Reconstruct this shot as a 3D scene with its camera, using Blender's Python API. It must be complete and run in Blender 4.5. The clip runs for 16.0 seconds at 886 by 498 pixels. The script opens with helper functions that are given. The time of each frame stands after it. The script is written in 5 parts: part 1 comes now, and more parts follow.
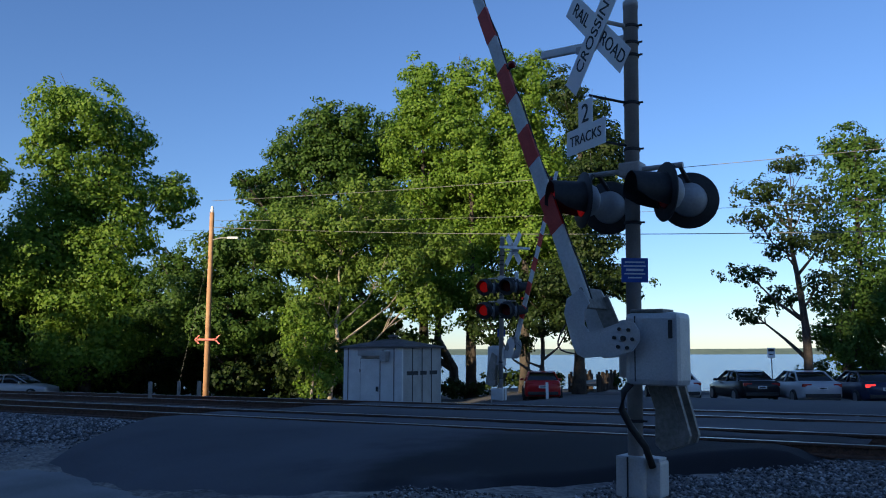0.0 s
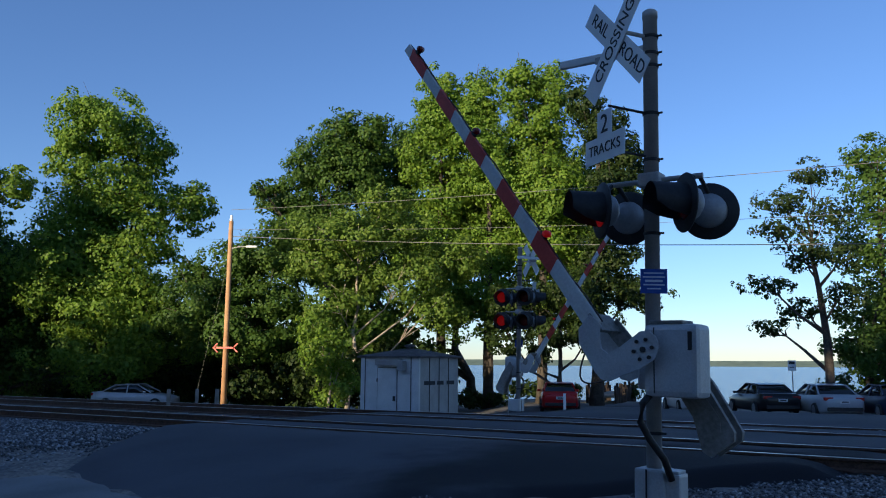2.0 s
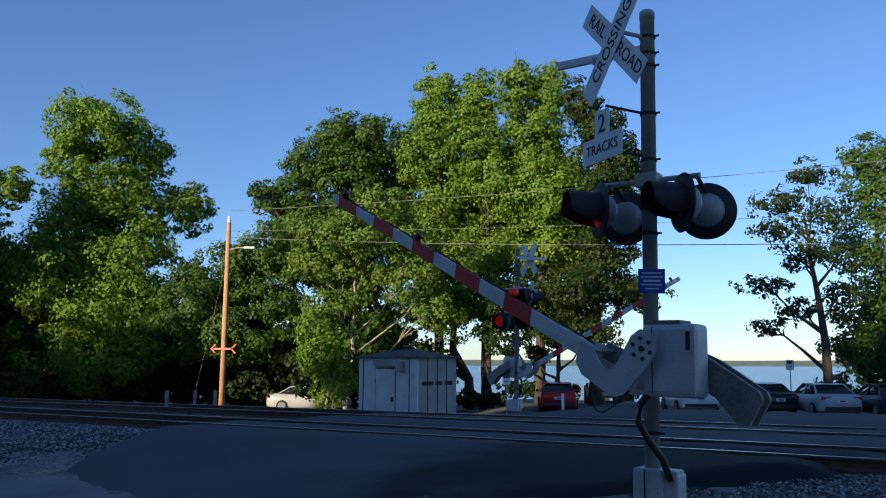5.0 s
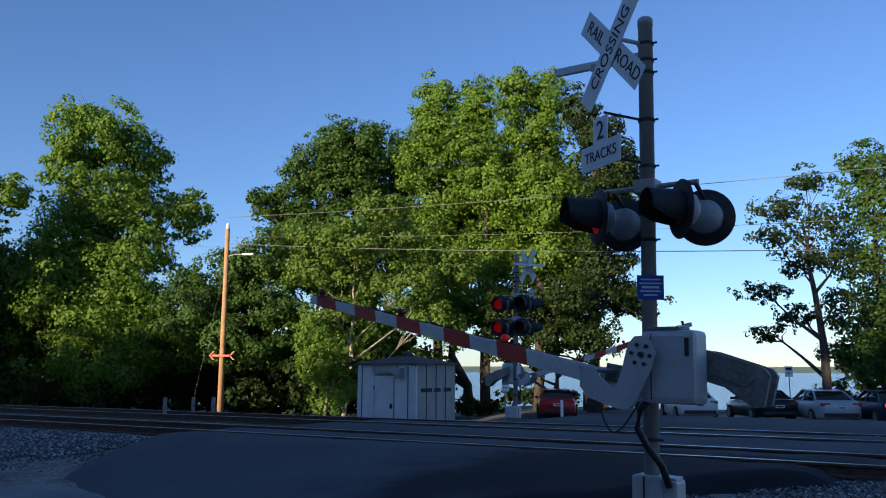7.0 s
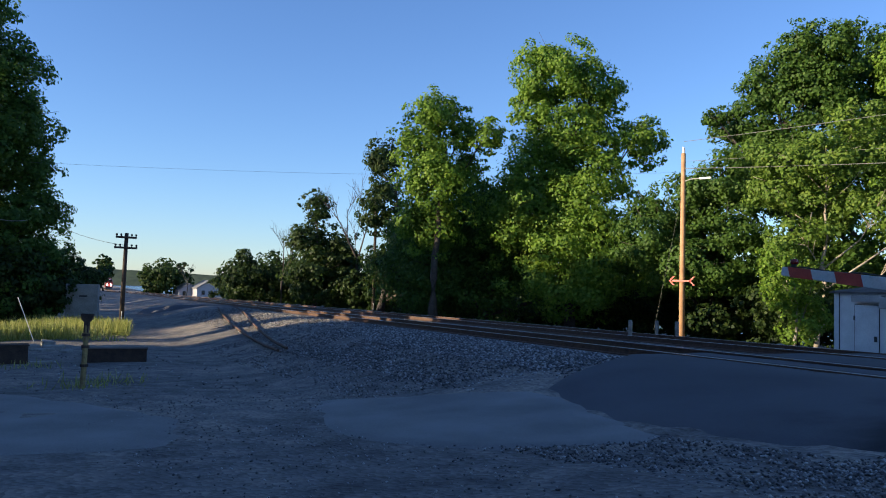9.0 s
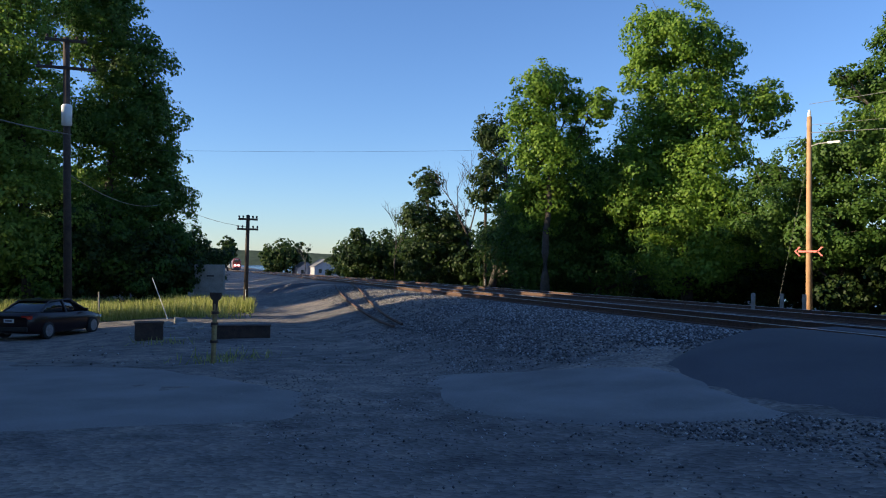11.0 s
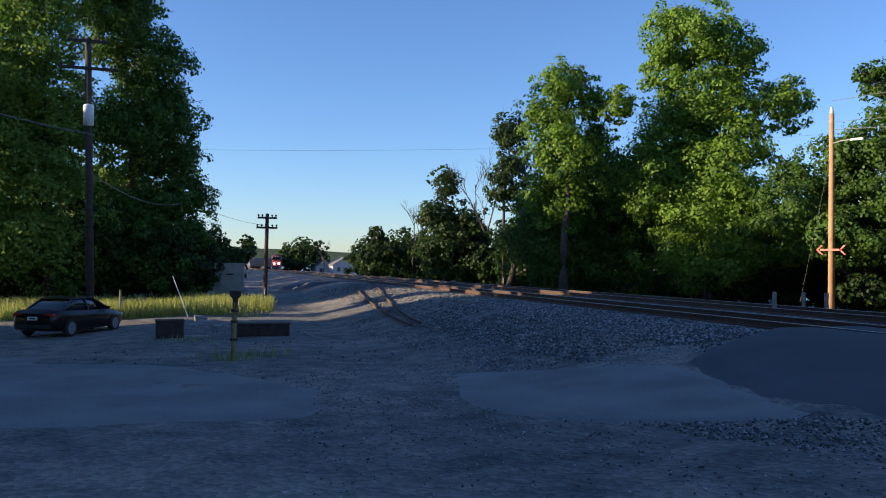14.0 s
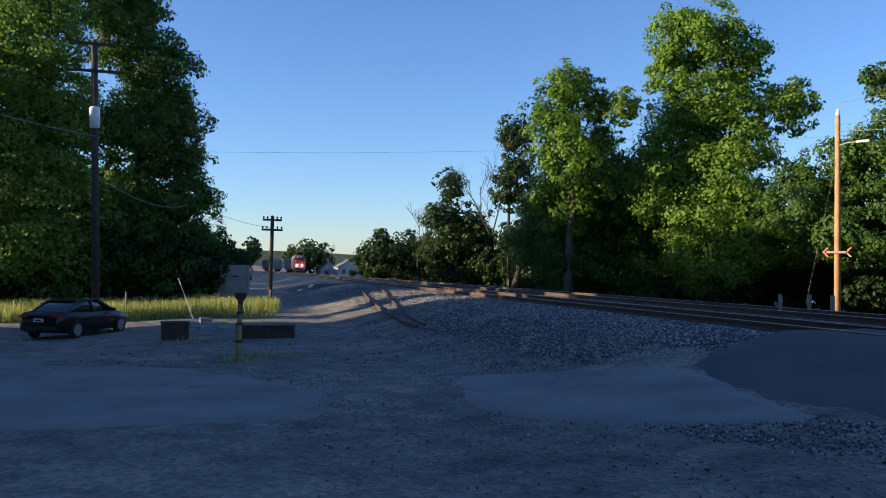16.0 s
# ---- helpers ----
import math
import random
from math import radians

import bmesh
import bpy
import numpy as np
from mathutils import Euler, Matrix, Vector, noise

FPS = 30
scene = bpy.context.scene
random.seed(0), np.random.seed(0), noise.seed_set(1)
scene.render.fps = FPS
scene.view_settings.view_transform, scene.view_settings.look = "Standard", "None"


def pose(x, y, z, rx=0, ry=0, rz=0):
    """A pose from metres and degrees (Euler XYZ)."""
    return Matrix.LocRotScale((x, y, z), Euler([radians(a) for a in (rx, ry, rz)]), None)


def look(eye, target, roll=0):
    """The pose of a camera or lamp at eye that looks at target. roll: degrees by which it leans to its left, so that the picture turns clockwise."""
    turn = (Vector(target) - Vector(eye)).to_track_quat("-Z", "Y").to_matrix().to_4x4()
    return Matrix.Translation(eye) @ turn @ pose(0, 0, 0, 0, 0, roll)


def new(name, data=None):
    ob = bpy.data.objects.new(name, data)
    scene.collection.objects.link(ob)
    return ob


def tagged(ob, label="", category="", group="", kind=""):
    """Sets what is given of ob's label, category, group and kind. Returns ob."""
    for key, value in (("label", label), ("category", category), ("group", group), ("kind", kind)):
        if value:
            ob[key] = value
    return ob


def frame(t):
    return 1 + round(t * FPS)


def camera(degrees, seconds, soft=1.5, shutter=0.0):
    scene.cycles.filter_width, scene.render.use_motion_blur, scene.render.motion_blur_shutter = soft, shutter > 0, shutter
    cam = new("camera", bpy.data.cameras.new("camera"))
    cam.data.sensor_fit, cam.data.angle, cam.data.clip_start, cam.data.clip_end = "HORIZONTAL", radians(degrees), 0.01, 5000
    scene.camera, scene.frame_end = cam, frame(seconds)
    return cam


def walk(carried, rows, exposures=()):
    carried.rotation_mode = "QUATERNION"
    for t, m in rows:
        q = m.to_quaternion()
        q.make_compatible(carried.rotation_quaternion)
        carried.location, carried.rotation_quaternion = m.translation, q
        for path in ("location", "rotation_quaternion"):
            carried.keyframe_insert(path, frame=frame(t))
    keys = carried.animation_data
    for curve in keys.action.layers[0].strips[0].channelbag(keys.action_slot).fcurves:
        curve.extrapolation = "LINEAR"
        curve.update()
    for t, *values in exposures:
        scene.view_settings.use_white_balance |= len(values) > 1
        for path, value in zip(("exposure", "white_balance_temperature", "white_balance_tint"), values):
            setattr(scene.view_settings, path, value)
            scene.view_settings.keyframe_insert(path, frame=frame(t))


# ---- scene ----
cam = camera(57.84, 16.0, soft=1.05)
ARM = 0.25      # the phone swings at arm's length
EYE = 1.5
PATH = [        # seconds, yaw, pitch, roll
    (0.0, -0.01, 7.42, 0.13),
    (0.5, -0.02, 7.77, 0.25),
    (1.0, 0.21, 7.83, 0.12),
    (1.5, 0.56, 8.11, -0.11),
    (2.0, 1.19, 8.12, -0.32),
    (2.5, 1.38, 7.52, -0.87),
    (3.0, 1.30, 7.59, -1.11),
    (3.5, 1.47, 7.84, -0.40),
    (4.0, 1.42, 7.81, -0.15),
    (6.5, 0.55, 8.79, -0.33),
    (7.0, 0.98, 8.62, -0.12),
    (7.5, 7.11, 7.67, -0.42),
    (8.0, 14.97, 6.65, -1.01),
    (8.5, 25.01, 5.05, -1.34),
    (9.0, 32.66, 2.87, -1.43),
    (9.5, 37.62, 1.90, -1.39),
    (10.0, 40.27, 0.96, -0.81),
    (12.5, 40.86, 1.11, -0.34),
    (13.0, 41.37, 1.06, -0.29),
    (13.5, 41.77, 0.88, -0.53),
    (14.0, 41.87, 0.88, -0.55),
    (14.5, 41.82, 0.73, -0.46),
    (15.0, 41.86, 0.60, -0.74),
    (15.5, 41.97, 0.94, -0.55),
    (16.0, 42.22, 1.03, -0.58),
]


def eye_pose(yaw, pitch, roll):
    a = radians(yaw)
    return pose(-ARM * math.sin(a), ARM * (math.cos(a) - 1), EYE, 90 + pitch, roll, yaw)


walk(cam, [(t, eye_pose(y, p, r)) for t, y, p, r in PATH], exposures=[(0, 0.61, 5750, 12), (7, 0.63, 5750, 12), (8.5, 0.84, 5750, 12), (9, 0.97, 5750, 12), (9.5, 0.67, 5750, 12), (10, 0.81, 5750, 12), (10.4, 0.87, 5750, 12), (12.5, 0.89, 5750, 12), (16, 0.91, 5750, 12)])

# ---- light ----
SUN_AZ, SUN_EL = 140.0, 14.0       # degrees to the left of straight ahead, and above the horizon
world = bpy.data.worlds.new("evening_sky")
scene.world = world
world.use_nodes = True
wn = world.node_tree.nodes
sky = wn.new("ShaderNodeTexSky")
sky.sky_type, sky.sun_disc = "NISHITA", False
sky.sun_elevation, sky.sun_rotation = radians(SUN_EL), radians(-SUN_AZ)
sky.air_density, sky.dust_density, sky.ozone_density = 1.0, 0.1, 2.4
wn["Background"].inputs[1].default_value = 0.086
tint = wn.new("ShaderNodeMix")       # the clear, deep blue of this evening
tint.data_type, tint.blend_type = "RGBA", "MULTIPLY"
tint.inputs[0].default_value, tint.inputs[7].default_value = 1.0, (0.9, 1.0, 1.22, 1)
world.node_tree.links.new(sky.outputs[0], tint.inputs[6])
world.node_tree.links.new(tint.outputs[2], wn["Background"].inputs[0])
sun = new("sun", bpy.data.lights.new("sun", "SUN"))
sun.data.energy, sun.data.angle, sun.data.color = 5.0, radians(0.6), (1.0, 0.78, 0.46)
_a, _e = radians(SUN_AZ), radians(SUN_EL)
sun.matrix_world = look((-60 * math.sin(_a) * math.cos(_e), 60 * math.cos(_a) * math.cos(_e), 60 * math.sin(_e)), (0, 0, 0))

# ---- materials ----


def nodes_of(name):
    m = bpy.data.materials.new(name)
    m.use_nodes = True
    return m, m.node_tree.nodes, m.node_tree.links, m.node_tree.nodes["Principled BSDF"]


def mat(name, dark, light, scale=8.0, rough=0.7, metal=0.0, bump=0.2, bump_scale=None, fine=40.0, detail=6.0, spec=0.5, dist=0.02, coat=0.0):
    """A surface of two colours mixed by coarse and fine noise at real size, with relief."""
    m, n, l, b = nodes_of(name)
    tc = n.new("ShaderNodeTexCoord")
    a = n.new("ShaderNodeTexNoise"); a.inputs["Scale"].default_value = scale; a.inputs["Detail"].default_value = detail
    c = n.new("ShaderNodeTexNoise"); c.inputs["Scale"].default_value = fine; c.inputs["Detail"].default_value = 4
    mix = n.new("ShaderNodeMix"); mix.data_type = "FLOAT"; mix.inputs[0].default_value = 0.45
    ramp = n.new("ShaderNodeValToRGB")
    ramp.color_ramp.elements[0].position, ramp.color_ramp.elements[1].position = 0.34, 0.66
    ramp.color_ramp.elements[0].color, ramp.color_ramp.elements[1].color = (*dark, 1), (*light, 1)
    for t in (a, c):
        l.new(tc.outputs["Object"], t.inputs["Vector"])
    l.new(a.outputs["Fac"], mix.inputs[2]); l.new(c.outputs["Fac"], mix.inputs[3])
    l.new(mix.outputs[0], ramp.inputs[0]); l.new(ramp.outputs[0], b.inputs["Base Color"])
    b.inputs["Roughness"].default_value, b.inputs["Metallic"].default_value = rough, metal
    b.inputs["Specular IOR Level"].default_value = spec
    b.inputs["Coat Weight"].default_value = coat
    if bump:
        t = n.new("ShaderNodeTexNoise"); t.inputs["Scale"].default_value = bump_scale or fine; t.inputs["Detail"].default_value = 5
        u = n.new("ShaderNodeBump"); u.inputs["Strength"].default_value = bump; u.inputs["Distance"].default_value = dist
        l.new(tc.outputs["Object"], t.inputs["Vector"]); l.new(t.outputs["Fac"], u.inputs["Height"]); l.new(u.outputs[0], b.inputs["Normal"])
    return m


def leaf_mat(name, dark, light, warm):
    """Thin leaves: colour by leaf, glossy a little, lit through from behind."""
    m, n, l, b = nodes_of(name)
    geo = n.new("ShaderNodeNewGeometry")
    ramp = n.new("ShaderNodeValToRGB")
    ramp.color_ramp.elements[0].color, ramp.color_ramp.elements[1].color = (*dark, 1), (*warm, 1)
    e = ramp.color_ramp.elements.new(0.6); e.color = (*light, 1)
    l.new(geo.outputs["Random Per Island"], ramp.inputs[0])
    l.new(ramp.outputs[0], b.inputs["Base Color"])
    b.inputs["Roughness"].default_value = 0.55
    b.inputs["Specular IOR Level"].default_value = 0.3
    tr = n.new("ShaderNodeBsdfTranslucent"); l.new(ramp.outputs[0], tr.inputs["Color"])
    ms = n.new("ShaderNodeMixShader"); ms.inputs[0].default_value = 0.45
    l.new(b.outputs[0], ms.inputs[1]); l.new(tr.outputs[0], ms.inputs[2])
    l.new(ms.outputs[0], n["Material Output"].inputs["Surface"])
    return m


def glow_mat(name, color, strength):
    m, n, l, b = nodes_of(name)
    b.inputs["Base Color"].default_value = (*color, 1)
    b.inputs["Emission Color"].default_value = (*color, 1)
    b.inputs["Emission Strength"].default_value = strength
    return m


def glass_mat(name, tint, rough=0.03):
    m, n, l, b = nodes_of(name)
    b.inputs["Base Color"].default_value = (*tint, 1)
    b.inputs["Roughness"].default_value = rough
    b.inputs["Specular IOR Level"].default_value = 0.8
    return m


def ground_mat():
    """Grey dirt and gravel, with worn brownish tracks, pebbles and fine relief."""
    m, n, l, b = nodes_of("dirt_and_gravel")
    tc = n.new("ShaderNodeTexCoord")
    def noise_tex(scale, detail=6):
        t = n.new("ShaderNodeTexNoise"); t.inputs["Scale"].default_value = scale; t.inputs["Detail"].default_value = detail
        l.new(tc.outputs["Object"], t.inputs["Vector"]); return t
    big, mid = noise_tex(0.22), noise_tex(1.6)
    vor = n.new("ShaderNodeTexVoronoi"); vor.inputs["Scale"].default_value = 16; l.new(tc.outputs["Object"], vor.inputs["Vector"])
    add = n.new("ShaderNodeMix"); add.data_type = "FLOAT"; add.inputs[0].default_value = 0.5
    l.new(big.outputs["Fac"], add.inputs[2]); l.new(mid.outputs["Fac"], add.inputs[3])
    ramp = n.new("ShaderNodeValToRGB"); er = ramp.color_ramp.elements
    er[0].position, er[0].color = 0.36, (0.09, 0.084, 0.079, 1)
    er[1].position, er[1].color = 0.62, (0.33, 0.285, 0.235, 1)
    e = er.new(0.48); e.color = (0.185, 0.17, 0.157, 1)
    l.new(add.outputs[0], ramp.inputs[0])
    mul = n.new("ShaderNodeMix"); mul.data_type = "RGBA"; mul.blend_type = "MULTIPLY"; mul.inputs[0].default_value = 0.7
    vr = n.new("ShaderNodeValToRGB"); vr.color_ramp.elements[0].color = (0.45, 0.45, 0.47, 1); vr.color_ramp.elements[1].color = (1.2, 1.2, 1.2, 1)
    sep = n.new("ShaderNodeSeparateColor"); l.new(vor.outputs["Color"], sep.inputs[0]); l.new(sep.outputs[0], vr.inputs[0])
    l.new(ramp.outputs[0], mul.inputs[6]); l.new(vr.outputs[0], mul.inputs[7]); l.new(mul.outputs[2], b.inputs["Base Color"])
    b.inputs["Roughness"].default_value = 0.92
    bp = n.new("ShaderNodeBump"); bp.inputs["Strength"].default_value = 0.7; bp.inputs["Distance"].default_value = 0.04
    l.new(vor.outputs["Distance"], bp.inputs["Height"])
    bp2 = n.new("ShaderNodeBump"); bp2.inputs["Strength"].default_value = 0.6; bp2.inputs["Distance"].default_value = 0.12
    l.new(mid.outputs["Fac"], bp2.inputs["Height"]); l.new(bp.outputs[0], bp2.inputs["Normal"]); l.new(bp2.outputs[0], b.inputs["Normal"])
    return m


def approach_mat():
    """Fresh asphalt with a broad, soft-edged blacker oval and a paler worn wheel track."""
    m = mat("approach_asphalt", (0.068, 0.069, 0.077), (0.13, 0.13, 0.142), 0.35, 0.95, spec=0.3, bump=0.35, fine=60, dist=0.01)
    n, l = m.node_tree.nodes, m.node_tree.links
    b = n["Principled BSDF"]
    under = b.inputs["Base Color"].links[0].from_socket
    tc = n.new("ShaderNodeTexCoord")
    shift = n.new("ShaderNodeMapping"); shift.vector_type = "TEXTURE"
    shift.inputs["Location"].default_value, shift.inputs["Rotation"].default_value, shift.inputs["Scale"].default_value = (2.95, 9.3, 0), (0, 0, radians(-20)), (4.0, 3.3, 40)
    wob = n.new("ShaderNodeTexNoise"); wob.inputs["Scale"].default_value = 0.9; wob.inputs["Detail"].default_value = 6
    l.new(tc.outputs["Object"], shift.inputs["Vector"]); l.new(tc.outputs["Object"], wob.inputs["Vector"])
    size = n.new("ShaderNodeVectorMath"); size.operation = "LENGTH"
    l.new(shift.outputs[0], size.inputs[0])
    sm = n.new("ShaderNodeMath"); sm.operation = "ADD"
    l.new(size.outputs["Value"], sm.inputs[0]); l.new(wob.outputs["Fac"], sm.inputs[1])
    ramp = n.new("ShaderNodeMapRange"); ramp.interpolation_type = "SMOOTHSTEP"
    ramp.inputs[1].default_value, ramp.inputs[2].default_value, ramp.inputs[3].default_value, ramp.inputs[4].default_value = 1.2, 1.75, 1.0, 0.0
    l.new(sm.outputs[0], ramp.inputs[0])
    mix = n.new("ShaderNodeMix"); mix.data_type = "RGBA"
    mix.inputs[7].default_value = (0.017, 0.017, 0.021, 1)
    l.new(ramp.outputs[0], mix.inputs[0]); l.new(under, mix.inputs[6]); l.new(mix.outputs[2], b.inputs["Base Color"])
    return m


def stone_mat():
    m, n, l, b = nodes_of("ballast_stone")
    geo = n.new("ShaderNodeNewGeometry")
    ramp = n.new("ShaderNodeValToRGB"); er = ramp.color_ramp.elements
    er[0].color, er[1].color = (0.06, 0.06, 0.066, 1), (0.5, 0.485, 0.47, 1)
    e = er.new(0.55); e.color = (0.15, 0.15, 0.155, 1)
    l.new(geo.outputs["Random Per Island"], ramp.inputs[0]); l.new(ramp.outputs[0], b.inputs["Base Color"])
    b.inputs["Roughness"].default_value = 0.85
    return m


def water_mat():
    m, n, l, b = nodes_of("lake_water")
    b.inputs["Base Color"].default_value = (0.03, 0.05, 0.07, 1)
    b.inputs["Roughness"].default_value = 0.22
    tc = n.new("ShaderNodeTexCoord")
    t = n.new("ShaderNodeTexNoise"); t.inputs["Scale"].default_value = 0.5; t.inputs["Detail"].default_value = 5
    u = n.new("ShaderNodeBump"); u.inputs["Strength"].default_value = 0.6; u.inputs["Distance"].default_value = 0.5
    l.new(tc.outputs["Object"], t.inputs["Vector"]); l.new(t.outputs["Fac"], u.inputs["Height"]); l.new(u.outputs[0], b.inputs["Normal"])
    return m


M = dict(
    ground=ground_mat(), stone=stone_mat(), water=water_mat(),
    asphalt=mat("fresh_asphalt", (0.062, 0.063, 0.069), (0.12, 0.12, 0.129), 0.35, 0.95, spec=0.3, bump=0.35, fine=60, dist=0.01),
    asphalt_approach=approach_mat(),
    old_asphalt=mat("worn_asphalt", (0.14, 0.136, 0.133), (0.27, 0.262, 0.252), 0.7, 0.9, bump=0.4, fine=50, dist=0.01),
    rail_top=mat("polished_rail", (0.45, 0.42, 0.4), (0.62, 0.6, 0.58), 6, 0.28, 0.9, 0.05),
    rail=mat("rusty_rail", (0.06, 0.035, 0.025), (0.16, 0.09, 0.06), 10, 0.8, 0.2, 0.3),
    tie=mat("creosote_tie", (0.035, 0.028, 0.024), (0.12, 0.1, 0.085), 6, 0.9, bump=0.6, fine=30, dist=0.02),
    galv=mat("galvanised_pole", (0.36, 0.34, 0.325), (0.5, 0.48, 0.465), 6, 0.6, 0.1, 0.1, fine=70),
    alu=mat("dull_aluminium", (0.42, 0.43, 0.44), (0.6, 0.61, 0.62), 3, 0.5, 0.2, 0.12, fine=60),
    dirty_alu=mat("weathered_counterweight", (0.15, 0.14, 0.12), (0.33, 0.32, 0.3), 4, 0.65, 0.2, 0.25, fine=30),
    sign=mat("white_sign_sheet", (0.76, 0.76, 0.75), (0.87, 0.87, 0.86), 5, 0.5, 0, 0.04, fine=60),
    black=mat("matt_black", (0.012, 0.012, 0.013), (0.03, 0.03, 0.032), 8, 0.6, 0, 0.1),
    letter=mat("black_letter", (0.01, 0.01, 0.012), (0.02, 0.02, 0.022), 8, 0.6, 0, 0),
    housing=mat("grey_lamp_housing", (0.3, 0.305, 0.315), (0.42, 0.425, 0.435), 6, 0.5, 0.2, 0.1),
    red_stripe=mat("red_reflective", (0.42, 0.03, 0.02), (0.58, 0.06, 0.04), 6, 0.5, 0, 0.05),
    white_stripe=mat("white_arm", (0.55, 0.55, 0.53), (0.72, 0.72, 0.7), 5, 0.5, 0, 0.08),
    red_lens=mat("unlit_red_lens", (0.14, 0.008, 0.006), (0.22, 0.015, 0.01), 8, 0.25, 0, 0.1),
    red_glow=glow_mat("lit_red_lamp", (0.3, 0.005, 0.004), 0.2),
    blue_sign=mat("blue_sign", (0.02, 0.06, 0.32), (0.03, 0.09, 0.42), 5, 0.45, 0, 0.03),
    pale=mat("pale_lettering", (0.6, 0.65, 0.75), (0.7, 0.75, 0.82), 5, 0.6, 0, 0),
    cable=mat("black_conduit", (0.012, 0.012, 0.012), (0.03, 0.03, 0.03), 9, 0.55, 0, 0.2),
    pine=mat("new_pine_pole", (0.36, 0.19, 0.09), (0.55, 0.33, 0.17), 3, 0.8, 0, 0.3, fine=25),
    old_pole=mat("dark_creosote_pole", (0.035, 0.026, 0.022), (0.09, 0.065, 0.05), 3, 0.9, 0, 0.4, fine=25),
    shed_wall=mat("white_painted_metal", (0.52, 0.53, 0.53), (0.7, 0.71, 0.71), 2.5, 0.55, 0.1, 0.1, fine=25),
    shed_side=mat("grey_panel", (0.27, 0.27, 0.265), (0.4, 0.4, 0.39), 2.5, 0.6, 0.1, 0.1, fine=25),
    shed_roof=mat("dark_shingle_roof", (0.05, 0.045, 0.045), (0.14, 0.125, 0.12), 4, 0.9, 0, 0.5, fine=18, dist=0.03),
    seam=mat("dark_seam", (0.02, 0.02, 0.025), (0.04, 0.04, 0.045), 5, 0.8, 0, 0),
    concrete=mat("weathered_concrete", (0.2, 0.19, 0.175), (0.36, 0.35, 0.325), 1.5, 0.9, 0, 0.4, fine=14, dist=0.03),
    rust_steel=mat("rusted_steel", (0.03, 0.022, 0.02), (0.09, 0.06, 0.045), 4, 0.85, 0.2, 0.4, fine=30),
    yellow=mat("faded_yellow_paint", (0.16, 0.11, 0.05), (0.36, 0.28, 0.12), 6, 0.7, 0, 0.3, fine=20),
    bark=mat("grey_brown_bark", (0.035, 0.028, 0.023), (0.115, 0.095, 0.078), 3, 0.95, 0, 0.9, fine=14, dist=0.06),
    pale_bark=mat("pale_smooth_bark", (0.22, 0.18, 0.14), (0.42, 0.37, 0.3), 2, 0.9, 0, 0.5, fine=9, dist=0.04),
    leaf_a=leaf_mat("tulip_leaf", (0.11, 0.20, 0.022), (0.17, 0.29, 0.032), (0.25, 0.36, 0.042)),
    leaf_b=leaf_mat("oak_leaf", (0.055, 0.115, 0.02), (0.085, 0.165, 0.026), (0.13, 0.215, 0.036)),
    leaf_c=leaf_mat("locust_and_sunlit_leaf", (0.12, 0.205, 0.03), (0.17, 0.275, 0.04), (0.24, 0.33, 0.055)),
    # near-black green: shade and backlight of trees and shrubs put into leaf colour
    leaf_shaded=leaf_mat("shaded_leaf", (0.018, 0.04, 0.010), (0.04, 0.075, 0.014), (0.08, 0.115, 0.026)),
    grass=leaf_mat("dry_grass_blade", (0.2, 0.24, 0.05), (0.37, 0.39, 0.1), (0.5, 0.48, 0.18)),
    tyre=mat("tyre_rubber", (0.012, 0.012, 0.012), (0.025, 0.025, 0.025), 12, 0.85, 0, 0.2),
    rim=mat("alloy_rim", (0.14, 0.14, 0.145), (0.34, 0.34, 0.35), 14, 0.35, 0.25, 0.1),
    car_glass=glass_mat("dark_car_glass", (0.012, 0.014, 0.016)),
    tail=mat("red_tail_lens", (0.3, 0.012, 0.01), (0.42, 0.03, 0.02), 9, 0.2, 0, 0),
    tail_lit=glow_mat("lit_brake_lamp", (1.0, 0.04, 0.03), 1.0),
    head_lit=glow_mat("lit_headlight", (1.0, 0.86, 0.68), 40.0),
    clear=mat("headlight_lens", (0.55, 0.56, 0.58), (0.7, 0.71, 0.72), 9, 0.15, 0, 0),
    plate=mat("number_plate", (0.55, 0.56, 0.58), (0.66, 0.67, 0.68), 9, 0.5, 0, 0),
    train_grey=mat("stainless_train", (0.14, 0.145, 0.16), (0.22, 0.23, 0.25), 1, 0.45, 0.3, 0.05),
    train_dark=mat("dark_train_paint", (0.05, 0.055, 0.07), (0.1, 0.105, 0.12), 1, 0.5, 0, 0.05),
    train_red=mat("red_train_paint", (0.13, 0.016, 0.014), (0.2, 0.03, 0.024), 1, 0.45, 0, 0.05),
    wire=mat("overhead_wire", (0.1, 0.1, 0.09), (0.2, 0.2, 0.18), 9, 0.6, 0, 0),
    arrow=mat("reflective_red_arrow", (0.8, 0.16, 0.12), (0.95, 0.26, 0.2), 9, 0.5, 0, 0),
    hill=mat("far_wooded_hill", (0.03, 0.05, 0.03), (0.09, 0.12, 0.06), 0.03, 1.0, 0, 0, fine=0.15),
    # haze over the lake is put into this paler green
    hazy_shore=mat("hazy_shore", (0.09, 0.14, 0.11), (0.17, 0.23, 0.17), 0.01, 1.0, 0, 0, fine=0.05),
    house_wall=mat("white_clapboard", (0.3, 0.3, 0.34), (0.42, 0.42, 0.45), 2, 0.7, 0, 0.1),
    house_roof=mat("grey_roof", (0.12, 0.12, 0.13), (0.22, 0.22, 0.23), 2, 0.8, 0, 0.2),
    plank=mat("weathered_plank", (0.2, 0.18, 0.15), (0.36, 0.33, 0.29), 4, 0.9, 0, 0.4, fine=20),
)


